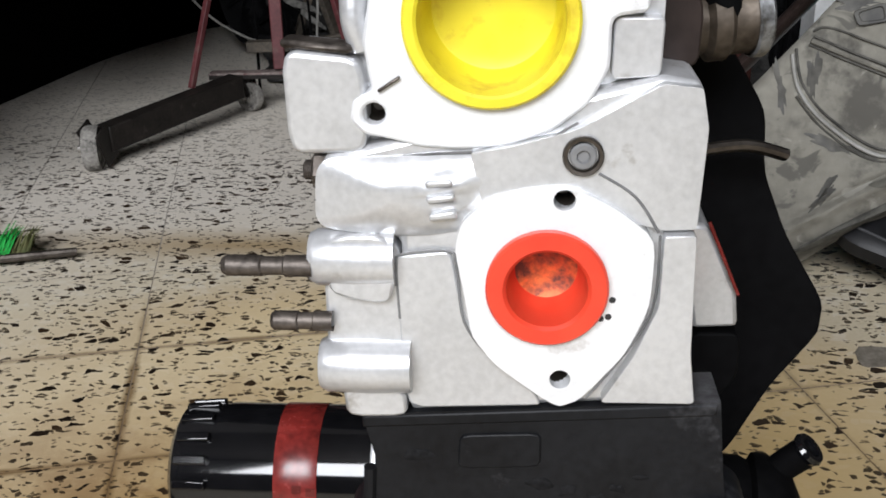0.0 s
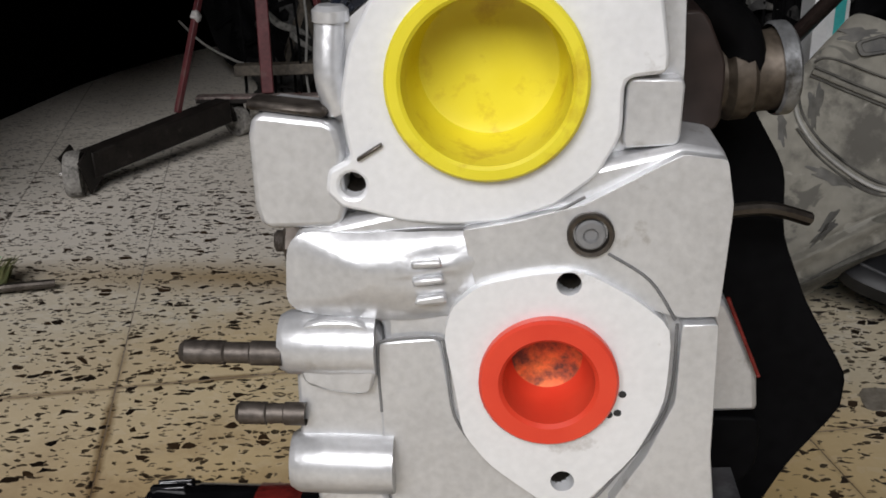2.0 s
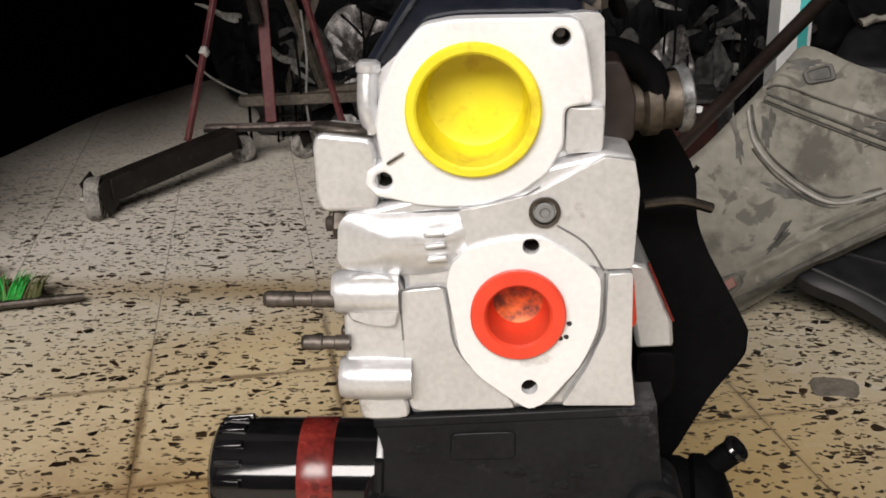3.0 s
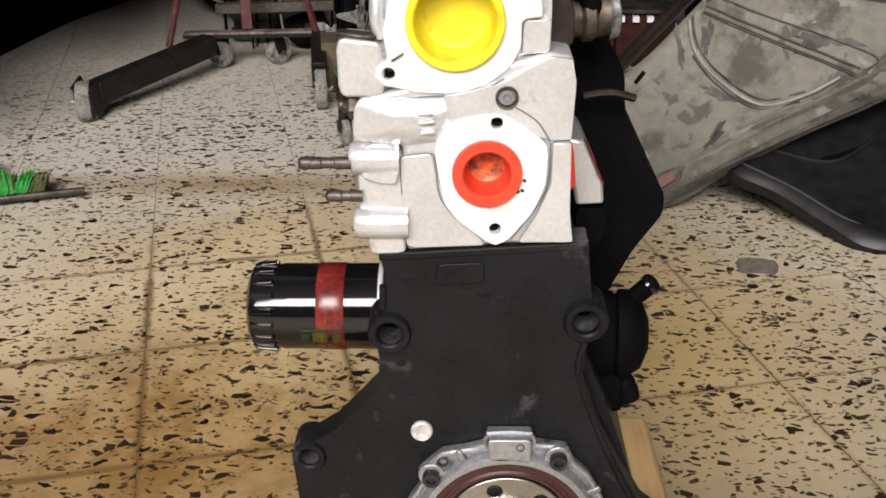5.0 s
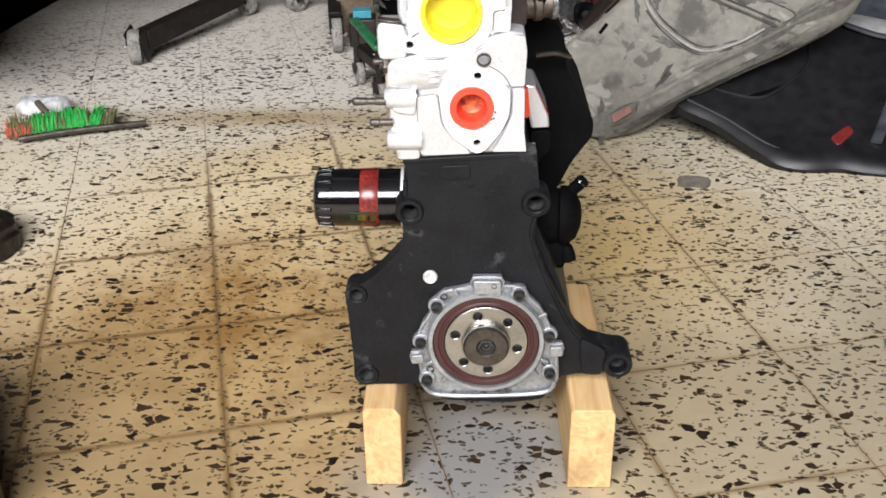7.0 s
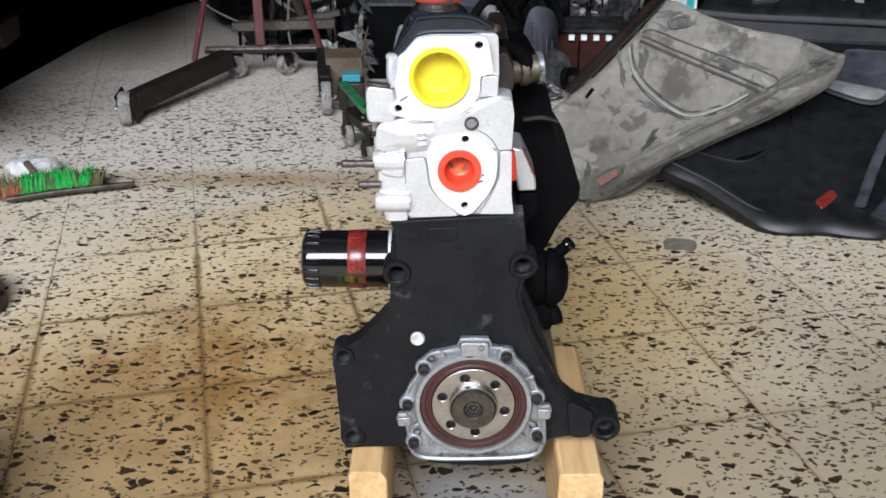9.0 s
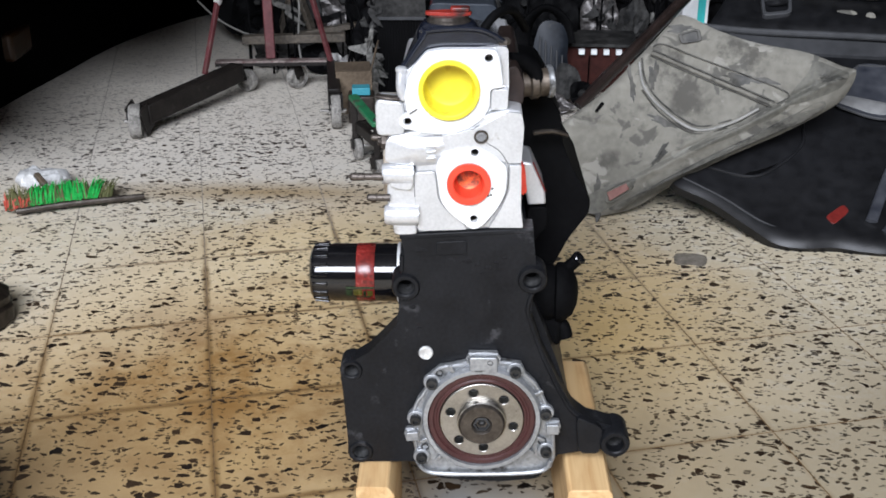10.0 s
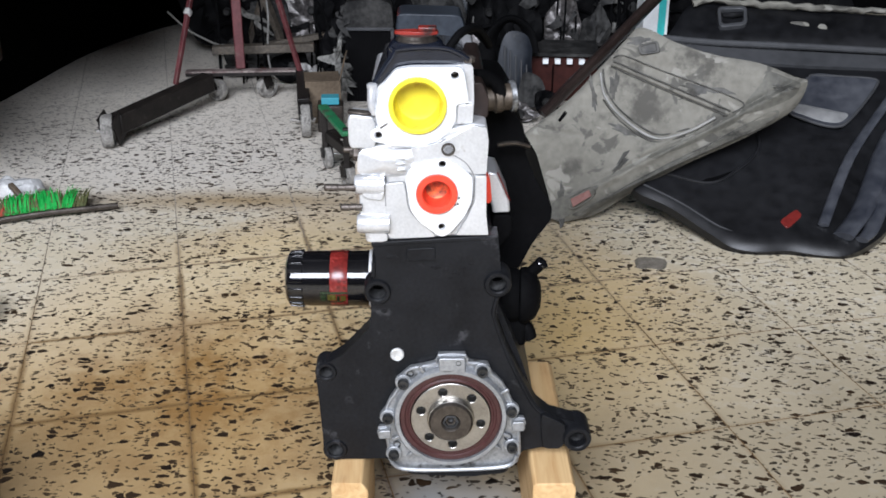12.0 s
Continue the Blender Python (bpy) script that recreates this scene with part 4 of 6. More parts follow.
part("neck", roughen(sheet([(-0.0890, 0.4330), (-0.0700, 0.4310), (-0.0480, 0.4310), (-0.0330, 0.4400), (-0.0260, 0.4540), (-0.0450, 0.4590), (-0.0700, 0.4580), (-0.0880, 0.4560), (-0.0920, 0.4440)], ((0, 0.001, 0), (1, 0, 0), (0, 0, 1)), 0.004, lambda u, v, t: 0.0055 * (1 - t * t) + 0.0006 * math.sin(v * 900) * math.exp(-((u + 0.048) / 0.008) ** 2)), 0.001, 0.015), ALU, head)
for k, (x, z) in enumerate(((-0.0495, 0.4505), (-0.0490, 0.4450), (-0.0485, 0.4390))):
    part("cast_letter_bar", roughen(beam((x - 0.005, -0.0040, z), (x + 0.004, -0.0040, z + 0.001), 0.0035, 0.0024), 0.0012, 0.006, z), ALU, head, "", 0.0008)
part("socket_ring", lathe([(0.0066, -0.003), (0.0066, 0.0010), (0.0061, 0.0016), (0.0051, 0.0014), (0.0047, -0.001), (0, -0.001)], (-0.0042, -0.0024, 0.4595), "-y", 32), DARK_STEEL, head, "dark socket ring")
part("socket_plug", lathe([(0.0044, -0.002), (0.0044, 0.0008), (0.0038, 0.0014), (0.0022, 0.0014), (0.0018, 0.0002), (0, 0.0002)], (-0.0042, -0.0026, 0.4595), "-y", 24), GROOVE, head, "round socket screw plug")
for x, z in ((0.0067, 0.4104), (0.0030, 0.4035), (0.0055, 0.4042)):
    part("dent", lathe([(0.0012, 0.0002), (0.0010, 0.0004), (0, 0.0004)], (x, -0.0045, z), "-y", 8), HOLE, water_flange)
# thin dark lines paint the shade in grooves and under the cam flange
for run in ([(0.0010, -0.0019, 0.4535), (0.0130, -0.0019, 0.4455), (0.0208, -0.0020, 0.4335)], [(0.0212, -0.0036, 0.4330), (0.0208, -0.0036, 0.4110), (0.0160, -0.0036, 0.3970), (0.0040, -0.0036, 0.3790), (-0.0010, -0.0036, 0.3725)],
            [(-0.0650, 0.0006, 0.4000), (-0.0655, 0.0006, 0.4200), (-0.0630, 0.0006, 0.4240), (-0.0480, 0.0006, 0.4252), (-0.0452, 0.0006, 0.4200), (-0.0428, 0.0004, 0.3990), (-0.0330, 0.0004, 0.3848), (-0.0190, 0.0004, 0.3735)],
            [(-0.0620, 0.0015, 0.4580), (-0.0500, 0.0010, 0.4592), (-0.0340, 0.0006, 0.4600), (-0.0200, -0.0012, 0.4625), (-0.0060, -0.0012, 0.4700)]):
    part("casting_groove", hose(run, 0.0005, 6, 5), GROOVE, head, "dark line for the shade along a casting step")
red_cap = part("red_cap", lathe([(0.0180, -0.003), (0.0203, 0.0002), (0.0203, 0.0030), (0.0195, 0.0040), (0.0146, 0.0040), (0.0135, 0.0028), (0.0131, -0.006), (0.0124, -0.0115), (0.0105, -0.0150)], (-0.0150, -0.0045, 0.4150), "-y", 48), RED, engine, "red plastic port plug")
part("cap_floor", lathe([(0.0112, -0.0144), (0.0070, -0.0162), (0, -0.0168)], (-0.0150, -0.0045, 0.4150), "-y", 40), ORANGE, red_cap, "orange plug floor smudged with grease")

carrier_out = rounded([(-0.0790, 0.4580), (-0.0700, 0.4590), (-0.0200, 0.4560), (0.0195, 0.4820), (0.0205, 0.5040), (0.0190, 0.5395), (-0.0500, 0.5350), (-0.0775, 0.5120), (-0.0780, 0.4965), (-0.0790, 0.4945)], 2, 0.1)
cam_port = circle(-0.0332, 0.5020, 0.0246, 48)
cam_eyes = [circle(-0.0708, 0.4722, 0.0037, 16), circle(0.0018, 0.5305, 0.0037, 16)]


def ramp_back(bm, y0, drop, z0):
    """Lets the top of a casting slope down towards the far end."""
    for vert in bm.verts:
        if vert.co.y > y0 and vert.co.z > z0:
            vert.co.z -= drop * (vert.co.z - z0) / (0.552 - z0)
    return bm


part("cam_carrier", ramp_back(plate(carrier_out, 0.010, 0.39, [cam_port, *cam_eyes]), 0.3, 0.072, 0.45), ALU, head, "", 0.0025)
part("shoulder", plate(rounded([(-0.0995, 0.4580), (-0.0730, 0.4590), (-0.0740, 0.4900), (-0.1000, 0.4930)], 2, 0.2), 0.002, 0.028), ALU, head, "", 0.005, 3)
part("shoulder_shelf", beam((-0.1000, 0.008, 0.4945), (-0.0770, 0.006, 0.4925), 0.010, 0.003), RUSTY, head, "", 0.0015)
part("post", hose([(-0.0745, 0.008, 0.4920), (-0.0768, 0.007, 0.5020), (-0.0765, 0.010, 0.5165)], 0.0043, 12), ALU, head)
part("post_cap", lathe([(0.0052, 0), (0.0052, 0.0030), (0.0036, 0.0044), (0, 0.0044)], (-0.0762, 0.010, 0.5165), "z", 20), ALU, head)
yel_face = [(-0.0535, 0.5360), (-0.0400, 0.5385), (0.0075, 0.5385), (0.0112, 0.5320), (0.0158, 0.5040), (0.0035, 0.5025), (0.0035, 0.4870), (-0.0025, 0.4755), (-0.0140, 0.4665), (-0.0290, 0.4615), (-0.0440, 0.4605), (-0.0570, 0.4615), (-0.0660, 0.4640), (-0.0740, 0.4655), (-0.0785, 0.4700), (-0.0775, 0.4765), (-0.0710, 0.4800), (-0.0722, 0.4865), (-0.0735, 0.4960), (-0.0705, 0.5110), (-0.0640, 0.5240)]
flange_y = part("cam_flange", plate(rounded(yel_face, 2, 0.2), 0.0005, 0.0115, [cam_port, *cam_eyes]), ALU_FACE, head, "smooth machined flange", 0.0012)
for x, z in ((-0.0708, 0.4722), (0.0018, 0.5305)):
    part("flange_hole", lathe([(0.0038, 0.0005), (0.0035, -0.008), (0.002, -0.010), (0, -0.010)], (x, 0.004, z), "-y", 16), DARK_STEEL, head)
part("flange_step", plate(rounded([(0.0040, 0.4825), (0.0195, 0.4835), (0.0200, 0.5020), (0.0045, 0.5020)], 2, 0.12), 0.0035, 0.0115), ALU, head, "", 0.0012)
part("flange_slot", beam((-0.0690, -0.0002, 0.4800), (-0.0620, -0.0002, 0.4845), 0.0022, 0.0010), DARK_STEEL, head, "", 0.0004)
yellow_cap = part("yellow_cap", lathe([(0.0244, -0.004), (0.0276, 0.0002), (0.0276, 0.0030), (0.0267, 0.0040), (0.0240, 0.0040), (0.0230, 0.0032), (0.0226, -0.006), (0.0222, -0.0180), (0.0202, -0.0214), (0.0160, -0.0226), (0.0100, -0.0220), (0.0, -0.0222)], (-0.0332, 0.0005, 0.5020), "-y", 64), YELLOW, engine, "yellow plastic cap pressed into the camshaft bore")

# valve cover, filler neck with its red cap
cover_out = rounded([(-0.0800, 0.5120), (-0.0585, 0.5440), (-0.0500, 0.5520), (-0.0060, 0.5520), (0.0160, 0.5420), (0.0190, 0.5360), (-0.0500, 0.5330)], 3, 0.15)
cover = part("valve_cover", ramp_back(plate(cover_out, 0.014, 0.38), 0.3, 0.068, 0.45), COVER_BLACK, engine, "glossy black sheet metal valve cover", 0.007, 4)
part("cover_rim", hose([(-0.0780, 0.014, 0.5150), (-0.0580, 0.013, 0.5450), (-0.0490, 0.013, 0.5525), (-0.0080, 0.013, 0.5535), (0.0150, 0.013, 0.5430)], 0.0024, 8), COVER_BLACK, cover)
part("filler_bulge", lathe([(0.0300, -0.012), (0.0285, 0.0), (0.0250, 0.006), (0.0230, 0.0075), (0, 0.0075)], (-0.0345, 0.060, 0.5440), "z", 40), COVER_BLACK, cover)
part("filler_lip", hose([(-0.0590, 0.030, 0.5500), (-0.0510, 0.026, 0.5455), (-0.0345, 0.024, 0.5450), (-0.0180, 0.026, 0.5460), (-0.0100, 0.030, 0.5510)], 0.0022, 8), COVER_BLACK, cover)
neck = part("filler_neck", lathe([(0.0205, 0.0), (0.0210, 0.003), (0.0200, 0.0045), (0.0185, 0.0060), (0.0180, 0.009), (0, 0.009)], (-0.0345, 0.060, 0.5480), "z", 36), DARK_STEEL, cover, "bright filler neck")
filler_cap = part("filler_cap", plate(rounded([(-0.056, 0.056), (-0.036, 0.052), (-0.014, 0.054), (-0.013, 0.064), (-0.036, 0.068), (-0.056, 0.064)], 3, 0.25), 0.5568, 0.5600, (), XY), RED_OLD, engine, "red plastic oil filler cap", 0.0015)
part("cap_grip", block((-0.033, 0.054, 0.5598), (-0.015, 0.064, 0.5645)), RED_OLD, filler_cap, "", 0.0015)
part("breather_hose", hose([(-0.004, 0.10, 0.530), (0.010, 0.115, 0.545), (0.028, 0.15, 0.542), (0.044, 0.19, 0.515)], 0.0045, 12), DULL_BLACK, engine, "black rubber breather hose")
part("corner_nut", lathe([(0.0065, 0), (0.0065, 0.004), (0.004, 0.006), (0, 0.006)], (0.0145, 0.018, 0.5395), "z", 6), RUSTY, engine)

# studs on the exhaust side
for (x0, x1, y, z, r) in ((-0.0935, -0.1245, -0.002, 0.4205, 0.0038), (-0.0880, -0.1095, -0.001, 0.3995, 0.0036), (-0.0900, -0.1010, 0.030, 0.4440, 0.0036), (-0.0900, -0.1060, 0.085, 0.3660, 0.0036), (-0.0900, -0.1150, 0.120, 0.4180, 0.0036)):
    stud = lathe([(r, 0.0), (r, abs(x1 - x0) * 0.30), (r * 0.86, abs(x1 - x0) * 0.32), (r * 0.86, abs(x1 - x0) * 0.55), (r, abs(x1 - x0) * 0.57)] + [(r * (1.0 if k % 2 else 0.96), abs(x1 - x0) * (0.58 + 0.04 * k)) for k in range(10)] + [(r * 0.7, abs(x1 - x0)), (0, abs(x1 - x0))], (x0, y, z), "-x", 14)
    part("stud", stud, RUSTY, engine, "rusty threaded manifold stud")
part("nut", lathe([(0.0072, 0), (0.0072, 0.007), (0.0060, 0.008), (0, 0.008)], (-0.0895, 0.030, 0.4440), "-x", 6), RUSTY, engine)
part("exhaust_port_face", plate(rounded([(0.03, 0.385), (0.10, 0.385), (0.10, 0.445), (0.03, 0.445)], 2, 0.2), -0.096, -0.088, (), YZ), ALU_RUST, engine, "", 0.002)

# oil filter lying on its side
FX0, FX1, FY, FZ, FR = -0.083, -0.1765, 0.075, 0.2865, 0.0300
oil_filter = part("oil_filter", lathe([(0.0, 0.0), (FR, 0.0), (FR + 0.0006, 0.002), (FR, 0.005), (FR, 0.070), (FR - 0.0006, 0.072), (FR - 0.0004, 0.086), (FR - 0.002, 0.0905), (FR - 0.006, 0.0930), (0.012, 0.0935), (0, 0.0935)], (FX0, FY, FZ), "-x", 72), GLOSS_BLACK, engine, "glossy black spin-on oil filter can")
part("red_band", lathe([(FR + 0.0002, 0.0), (FR + 0.0004, 0.0003), (FR + 0.0004, 0.0185), (FR + 0.0002, 0.0188)], (FX0 - 0.0265, FY, FZ), "-x", 72), BAND_RED, oil_filter, "faded red printed band")
part("rim", lathe([(FR + 0.0005, 0), (FR + 0.0016, 0.001), (FR + 0.0016, 0.003), (FR, 0.004)], (FX0, FY, FZ), "-x", 64), ALU_FACE, oil_filter, "bright rolled rim")
for k in range(18):
    a = 2 * math.pi * k / 18
    c, s = math.cos(a), math.sin(a)
    part("flute", beam((FX0 - 0.0745, FY + c * (FR + 0.0002), FZ + s * (FR + 0.0002)), (FX0 - 0.0895, FY + c * (FR - 0.0010), FZ + s * (FR - 0.0010)), 0.0042, 0.0030, None, math.degrees(-a) + 90), GLOSS_BLACK, oil_filter, "", 0.0008)


def band_patch(x0, x1, a0, a1, rr, n=6):
    bm = bmesh.new()
    rows_ = [[bm.verts.new((x, FY + rr * math.cos(radians(a0 + (a1 - a0) * i / n)), FZ + rr * math.sin(radians(a0 + (a1 - a0) * i / n)))) for i in range(n + 1)] for x in (x0, x1)]
    for i in range(n):
        bm.faces.new((rows_[0][i], rows_[0][i + 1], rows_[1][i + 1], rows_[1][i]))
    return bm


for x0, x1, a0, a1, mt in ((-0.1115, -0.1170, 193, 208, PRINT_YELLOW), (-0.1180, -0.1210, 194, 208, PRINT_GREEN), (-0.1220, -0.1310, 190, 206, PRINT_YELLOW), (-0.110, -0.1385, 184, 189, PRINT_GREEN), (-0.1325, -0.1385, 191, 208, PRINT_GREEN), (-0.114, -0.130, 209, 213, PRINT_GREEN)):
    part("printed_bar", band_patch(x0, x1, a0, a1, FR + 0.0005), mt, oil_filter, "plain printed bar")
for x, a in ((-0.110, 160), (-0.116, 158), (-0.110, 172), (-0.117, 170)):
    part("printed_bar", band_patch(x, x - 0.004, a, a + 7, FR + 0.0007, 3), PRINT_DARK, oil_filter, "dark worn printed bar")
part("filter_mount", lathe([(0.036, 0.0), (0.036, 0.014), (0.030, 0.020), (0, 0.020)], (-0.064, FY, FZ), "-x", 40), BLOCK_BLACK, engine, "black filter mount on the block", 0.001)

# intake side: port plug, bracket, pipe stub, black cover, pump
part("port_plug", plate(rounded([(0.028, 0.4240), (0.0395, 0.4130), (0.0420, 0.3880), (0.038, 0.3840), (0.032, 0.3920)], 3, 0.2), 0.046, 0.058), RED, engine, "red plastic plug in the intake port", 0.002)
part("port_bracket", plate([(0.036, 0.4150), (0.0475, 0.4130), (0.0605, 0.3840), (0.0620, 0.3700), (0.044, 0.3690), (0.040, 0.3900)], 0.058, 0.11), ALU, engine, "cast aluminium intake port flange", 0.002)
part("gasket_edge", hose([(0.0475, 0.056, 0.4150), (0.0540, 0.056, 0.4000), (0.0605, 0.056, 0.3850)], 0.0007, 8), BAND_RED, engine, "thin red gasket edge")
part("lower_plug", plate(rounded([(0.044, 0.3660), (0.064, 0.3660), (0.064, 0.3460), (0.052, 0.3300), (0.044, 0.3360)], 2, 0.2), 0.06, 0.10), DULL_BLACK, engine, "greasy dark plug", 0.002)
# dark brown carries both the oil stain and the shade on this side
part("carrier_side", roughen(plate(rounded([(0.016, 0.4800), (0.034, 0.4800), (0.036, 0.5000), (0.030, 0.5160), (0.016, 0.5160)], 2, 0.2), 0.030, 0.20), 0.0015, 0.02), BAR_BROWN, engine, "side of the cam carrier, oil stain and shade in its brown", 0.002)
part("outlet_pipe", lathe([(0.0125, 0.0), (0.0125, 0.018), (0.0155, 0.020), (0.0155, 0.026), (0.0135, 0.028), (0.0135, 0.036), (0.0145, 0.038), (0.0145, 0.040), (0.011, 0.040), (0.011, 0.03), (0, 0.03)], (0.024, 0.075, 0.486), (1.0, 0.15, 0.06), 28), PIPE_BROWN, engine, "brown stained coolant outlet")
part("outlet_lip", lathe([(0.0150, 0.0), (0.0158, 0.001), (0.0158, 0.005), (0.0148, 0.006), (0.0120, 0.006), (0.0115, 0.0)], (0.0595, 0.0805, 0.4885), (1.0, 0.15, 0.06), 28), ALU_CARRIER, engine, "worn outlet lip")
part("outlet_elbow", hose([(0.022, 0.06, 0.515), (0.034, 0.066, 0.512), (0.046, 0.070, 0.503), (0.050, 0.072, 0.490)], 0.0070, 14), DULL_BLACK, engine, "greasy dark outlet elbow")
cover_side = rounded([(0.036, 0.474), (0.062, 0.470), (0.080, 0.440), (0.082, 0.412), (0.094, 0.383), (0.1140, 0.350), (0.1135, 0.334), (0.094, 0.306), (0.076, 0.268), (0.056, 0.262), (0.046, 0.300), (0.034, 0.360)], 2, 0.2)
side_cover = part("side_cover", plate(cover_side, 0.125, 0.30), DULL_BLACK, engine, "matt black side cover", 0.006, 3)
part("lift_eye", hose([(0.050, 0.10, 0.4300), (0.068, 0.10, 0.4320), (0.084, 0.10, 0.4280)], 0.0055, 10, flat=0.5), DARK_STEEL, side_cover, "dull steel lifting eye")
pump = part("fuel_pump", lathe([(0.0, -0.01), (0.014, -0.008), (0.025, 0.000), (0.0295, 0.012), (0.0295, 0.026), (0.0275, 0.030), (0.031, 0.032), (0.031, 0.038), (0.024, 0.048), (0.012, 0.053), (0, 0.054)], (0.046, 0.072, 0.268), (1, -0.1, 0.02), 36), DULL_BLACK, engine, "black domed pump on the block side")
part("pump_spout", hose([(0.080, 0.075, 0.285), (0.090, 0.073, 0.296), (0.0985, 0.070, 0.306)], 0.0062, 14, taper=0.0068), DULL_BLACK, pump)
part("spout_mouth", lathe([(0.0068, 0), (0.0078, 0.002), (0.0070, 0.004), (0.0045, 0.004), (0.0040, 0)], (0.0975, 0.0702, 0.3050), (0.63, -0.22, 0.74), 16), GLOSS_BLACK, pump)
part("pump_foot", roughen(block((0.050, 0.055, 0.212), (0.084, 0.10, 0.252)), 0.004, 0.02), DULL_BLACK, pump, "", 0.006)
part("drain_tap", hose([(0.072, 0.07, 0.236), (0.084, 0.066, 0.230), (0.088, 0.064, 0.218)], 0.0085, 12), DULL_BLACK, engine)
part("front_pulley", lathe([(0.0, 0.0), (0.060, 0.0), (0.062, 0.006), (0.056, 0.012), (0.062, 0.018), (0.060, 0.024), (0, 0.024)], (0.0, 0.43, CZ), "y", 40), DARK_STEEL, engine, "steel crank pulley")
part("timing_cover", plate(rounded([(-0.070, 0.16), (0.070, 0.16), (0.060, 0.36), (0.040, 0.455), (-0.070, 0.455), (-0.075, 0.36)], 3, 0.2), 0.39, 0.43), DULL_BLACK, engine, "black plastic timing cover", 0.004)

# ---- timbers under the engine ----
for lo, hi, ch in (((-0.127, -0.040, 0.0), (-0.088, 0.085, 0.1005), 0.010), ((0.0865, -0.044, 0.0), (0.1335, 0.215, 0.1015), 0.006)):
    timber = thing("timber_block", "sawn pine timber block under the engine", "timber", ((lo[0] + hi[0]) / 2, (lo[1] + hi[1]) / 2, 0), "timbers under the engine")
    w = hi[0] - lo[0]
    prof = [(lo[0], 0.0), (hi[0], 0.0), (hi[0], hi[2] - ch), (hi[0] - ch * 0.7, hi[2]), (lo[0] + 0.003, hi[2]), (lo[0], hi[2] - 0.004)]
    part("beam", roughen(plate(prof, lo[1], hi[1]), 0.0012, 0.03), WOOD, timber, "", 0.0015)

# ---- workshop crane behind ----
def caster(parent, x, y, r, w, turn, fork_top, tyre_mat=TYRE):
    """A wheel in a fork under the point (x, y)."""
    d = Vector((math.cos(radians(turn)), math.sin(radians(turn)), 0))
    c = Vector((x, y, r))
    wheel = part("caster_wheel", lathe([(0, -w / 2), (r * 0.25, -w / 2 - 0.001), (r * 0.3, -w / 2), (r * 0.62, -w / 2 + 0.002), (r * 0.7, -w / 2), (r * 0.94, -w / 2), (r, -w / 2 + 0.004), (r, w / 2 - 0.004), (r * 0.94, w / 2), (r * 0.7, w / 2), (r * 0.62, w / 2 - 0.002), (r * 0.3, w / 2), (r * 0.25, w / 2 + 0.001), (0, w / 2)], c, d, 32), tyre_mat, parent, "dusty worn caster wheel")
    part("axle", rod(c - d * (w * 0.95), c + d * (w * 0.95), r * 0.13, n=10), STEEL, wheel)
    ahead = Vector((-d.y, d.x, 0))
    for s in (-1, 1):
        part("fork", beam(c + d * s * (w / 2 + 0.004), c + d * s * (w / 2 + 0.004) + Vector((0, 0, fork_top - r)) + ahead * r * 0.35, r * 0.9, 0.003, None, 90), HOIST_BLACK, parent, "", 0.001)
    top = c + Vector((0, 0, fork_top - r)) + ahead * r * 0.35
    part("swivel", rod(top - Vector((0, 0, 0.003)), top + Vector((0, 0, 0.006)), w * 0.75, n=16), HOIST_BLACK, parent, "", 0.001)
    return wheel


crane = thing("workshop_crane", "wheeled workshop crane, black legs and dusty red uprights", "crane", (-0.52, 1.7, 0))
part("leg", beam((-0.742, 1.395, 0.050), (-0.585, 1.700, 0.068), 0.036, 0.046), HOIST_BLACK, crane, "black square tube leg", 0.003)
part("leg", beam((-0.318, 1.475, 0.068), (-0.352, 1.745, 0.075), 0.030, 0.040), HOIST_BLACK, crane, "", 0.003)
part("leg_cheek", beam((-0.768, 1.372, 0.045), (-0.757, 1.400, 0.062), 0.004, 0.060), HOIST_BLACK, crane, "", 0.001)
part("leg_cheek", beam((-0.735, 1.362, 0.035), (-0.728, 1.400, 0.052), 0.004, 0.066), HOIST_BLACK, crane, "", 0.001)
caster(crane, -0.757, 1.378, 0.039, 0.026, 12, 0.060)
caster(crane, -0.313, 1.455, 0.040, 0.022, 8, 0.074)
caster(crane, -0.578, 1.765, 0.030, 0.020, 60, 0.062)
caster(crane, -0.452, 1.795, 0.030, 0.020, 140, 0.062)
part("cross_beam", beam((-0.652, 1.750, 0.079), (-0.352, 1.762, 0.081), 0.03, 0.010), BEAM_DUSTY, crane, "dusty red-brown cross beam", 0.002)
part("beam_edge", beam((-0.650, 1.735, 0.0755), (-0.354, 1.747, 0.0775), 0.004, 0.008), HOIST_BLACK, crane, "dark underside lip")
part("rear_beam", beam((-0.600, 1.860, 0.112), (-0.330, 1.870, 0.118), 0.03, 0.022), OLD_WOOD, crane, "", 0.002)
part("red_strut", beam((-0.648, 1.610, 0.085), (-0.540, 1.800, 0.620), 0.0105, 0.0105), HOIST_RED, crane, "red strut", 0.001)
part("red_strut", beam((-0.350, 1.710, 0.085), (-0.500, 1.800, 0.620), 0.0105, 0.0105), HOIST_RED, crane, "red strut", 0.001)
part("mast", beam((-0.512, 1.762, 0.088), (-0.520, 1.800, 0.760), 0.024, 0.024), HOIST_RED, crane, "red square mast", 0.002)
part("boom", beam((-0.520, 1.810, 0.740), (-0.560, 1.300, 0.900), 0.035, 0.035), HOIST_RED, crane, "", 0.002)
part("jack", rod((-0.520, 1.745, 0.30), (-0.545, 1.52, 0.82), 0.014), HOIST_BLACK, crane)
part("axle_pin", rod((-0.350, 1.452, 0.042), (-0.290, 1.46, 0.042), 0.004, n=10), STEEL, crane)
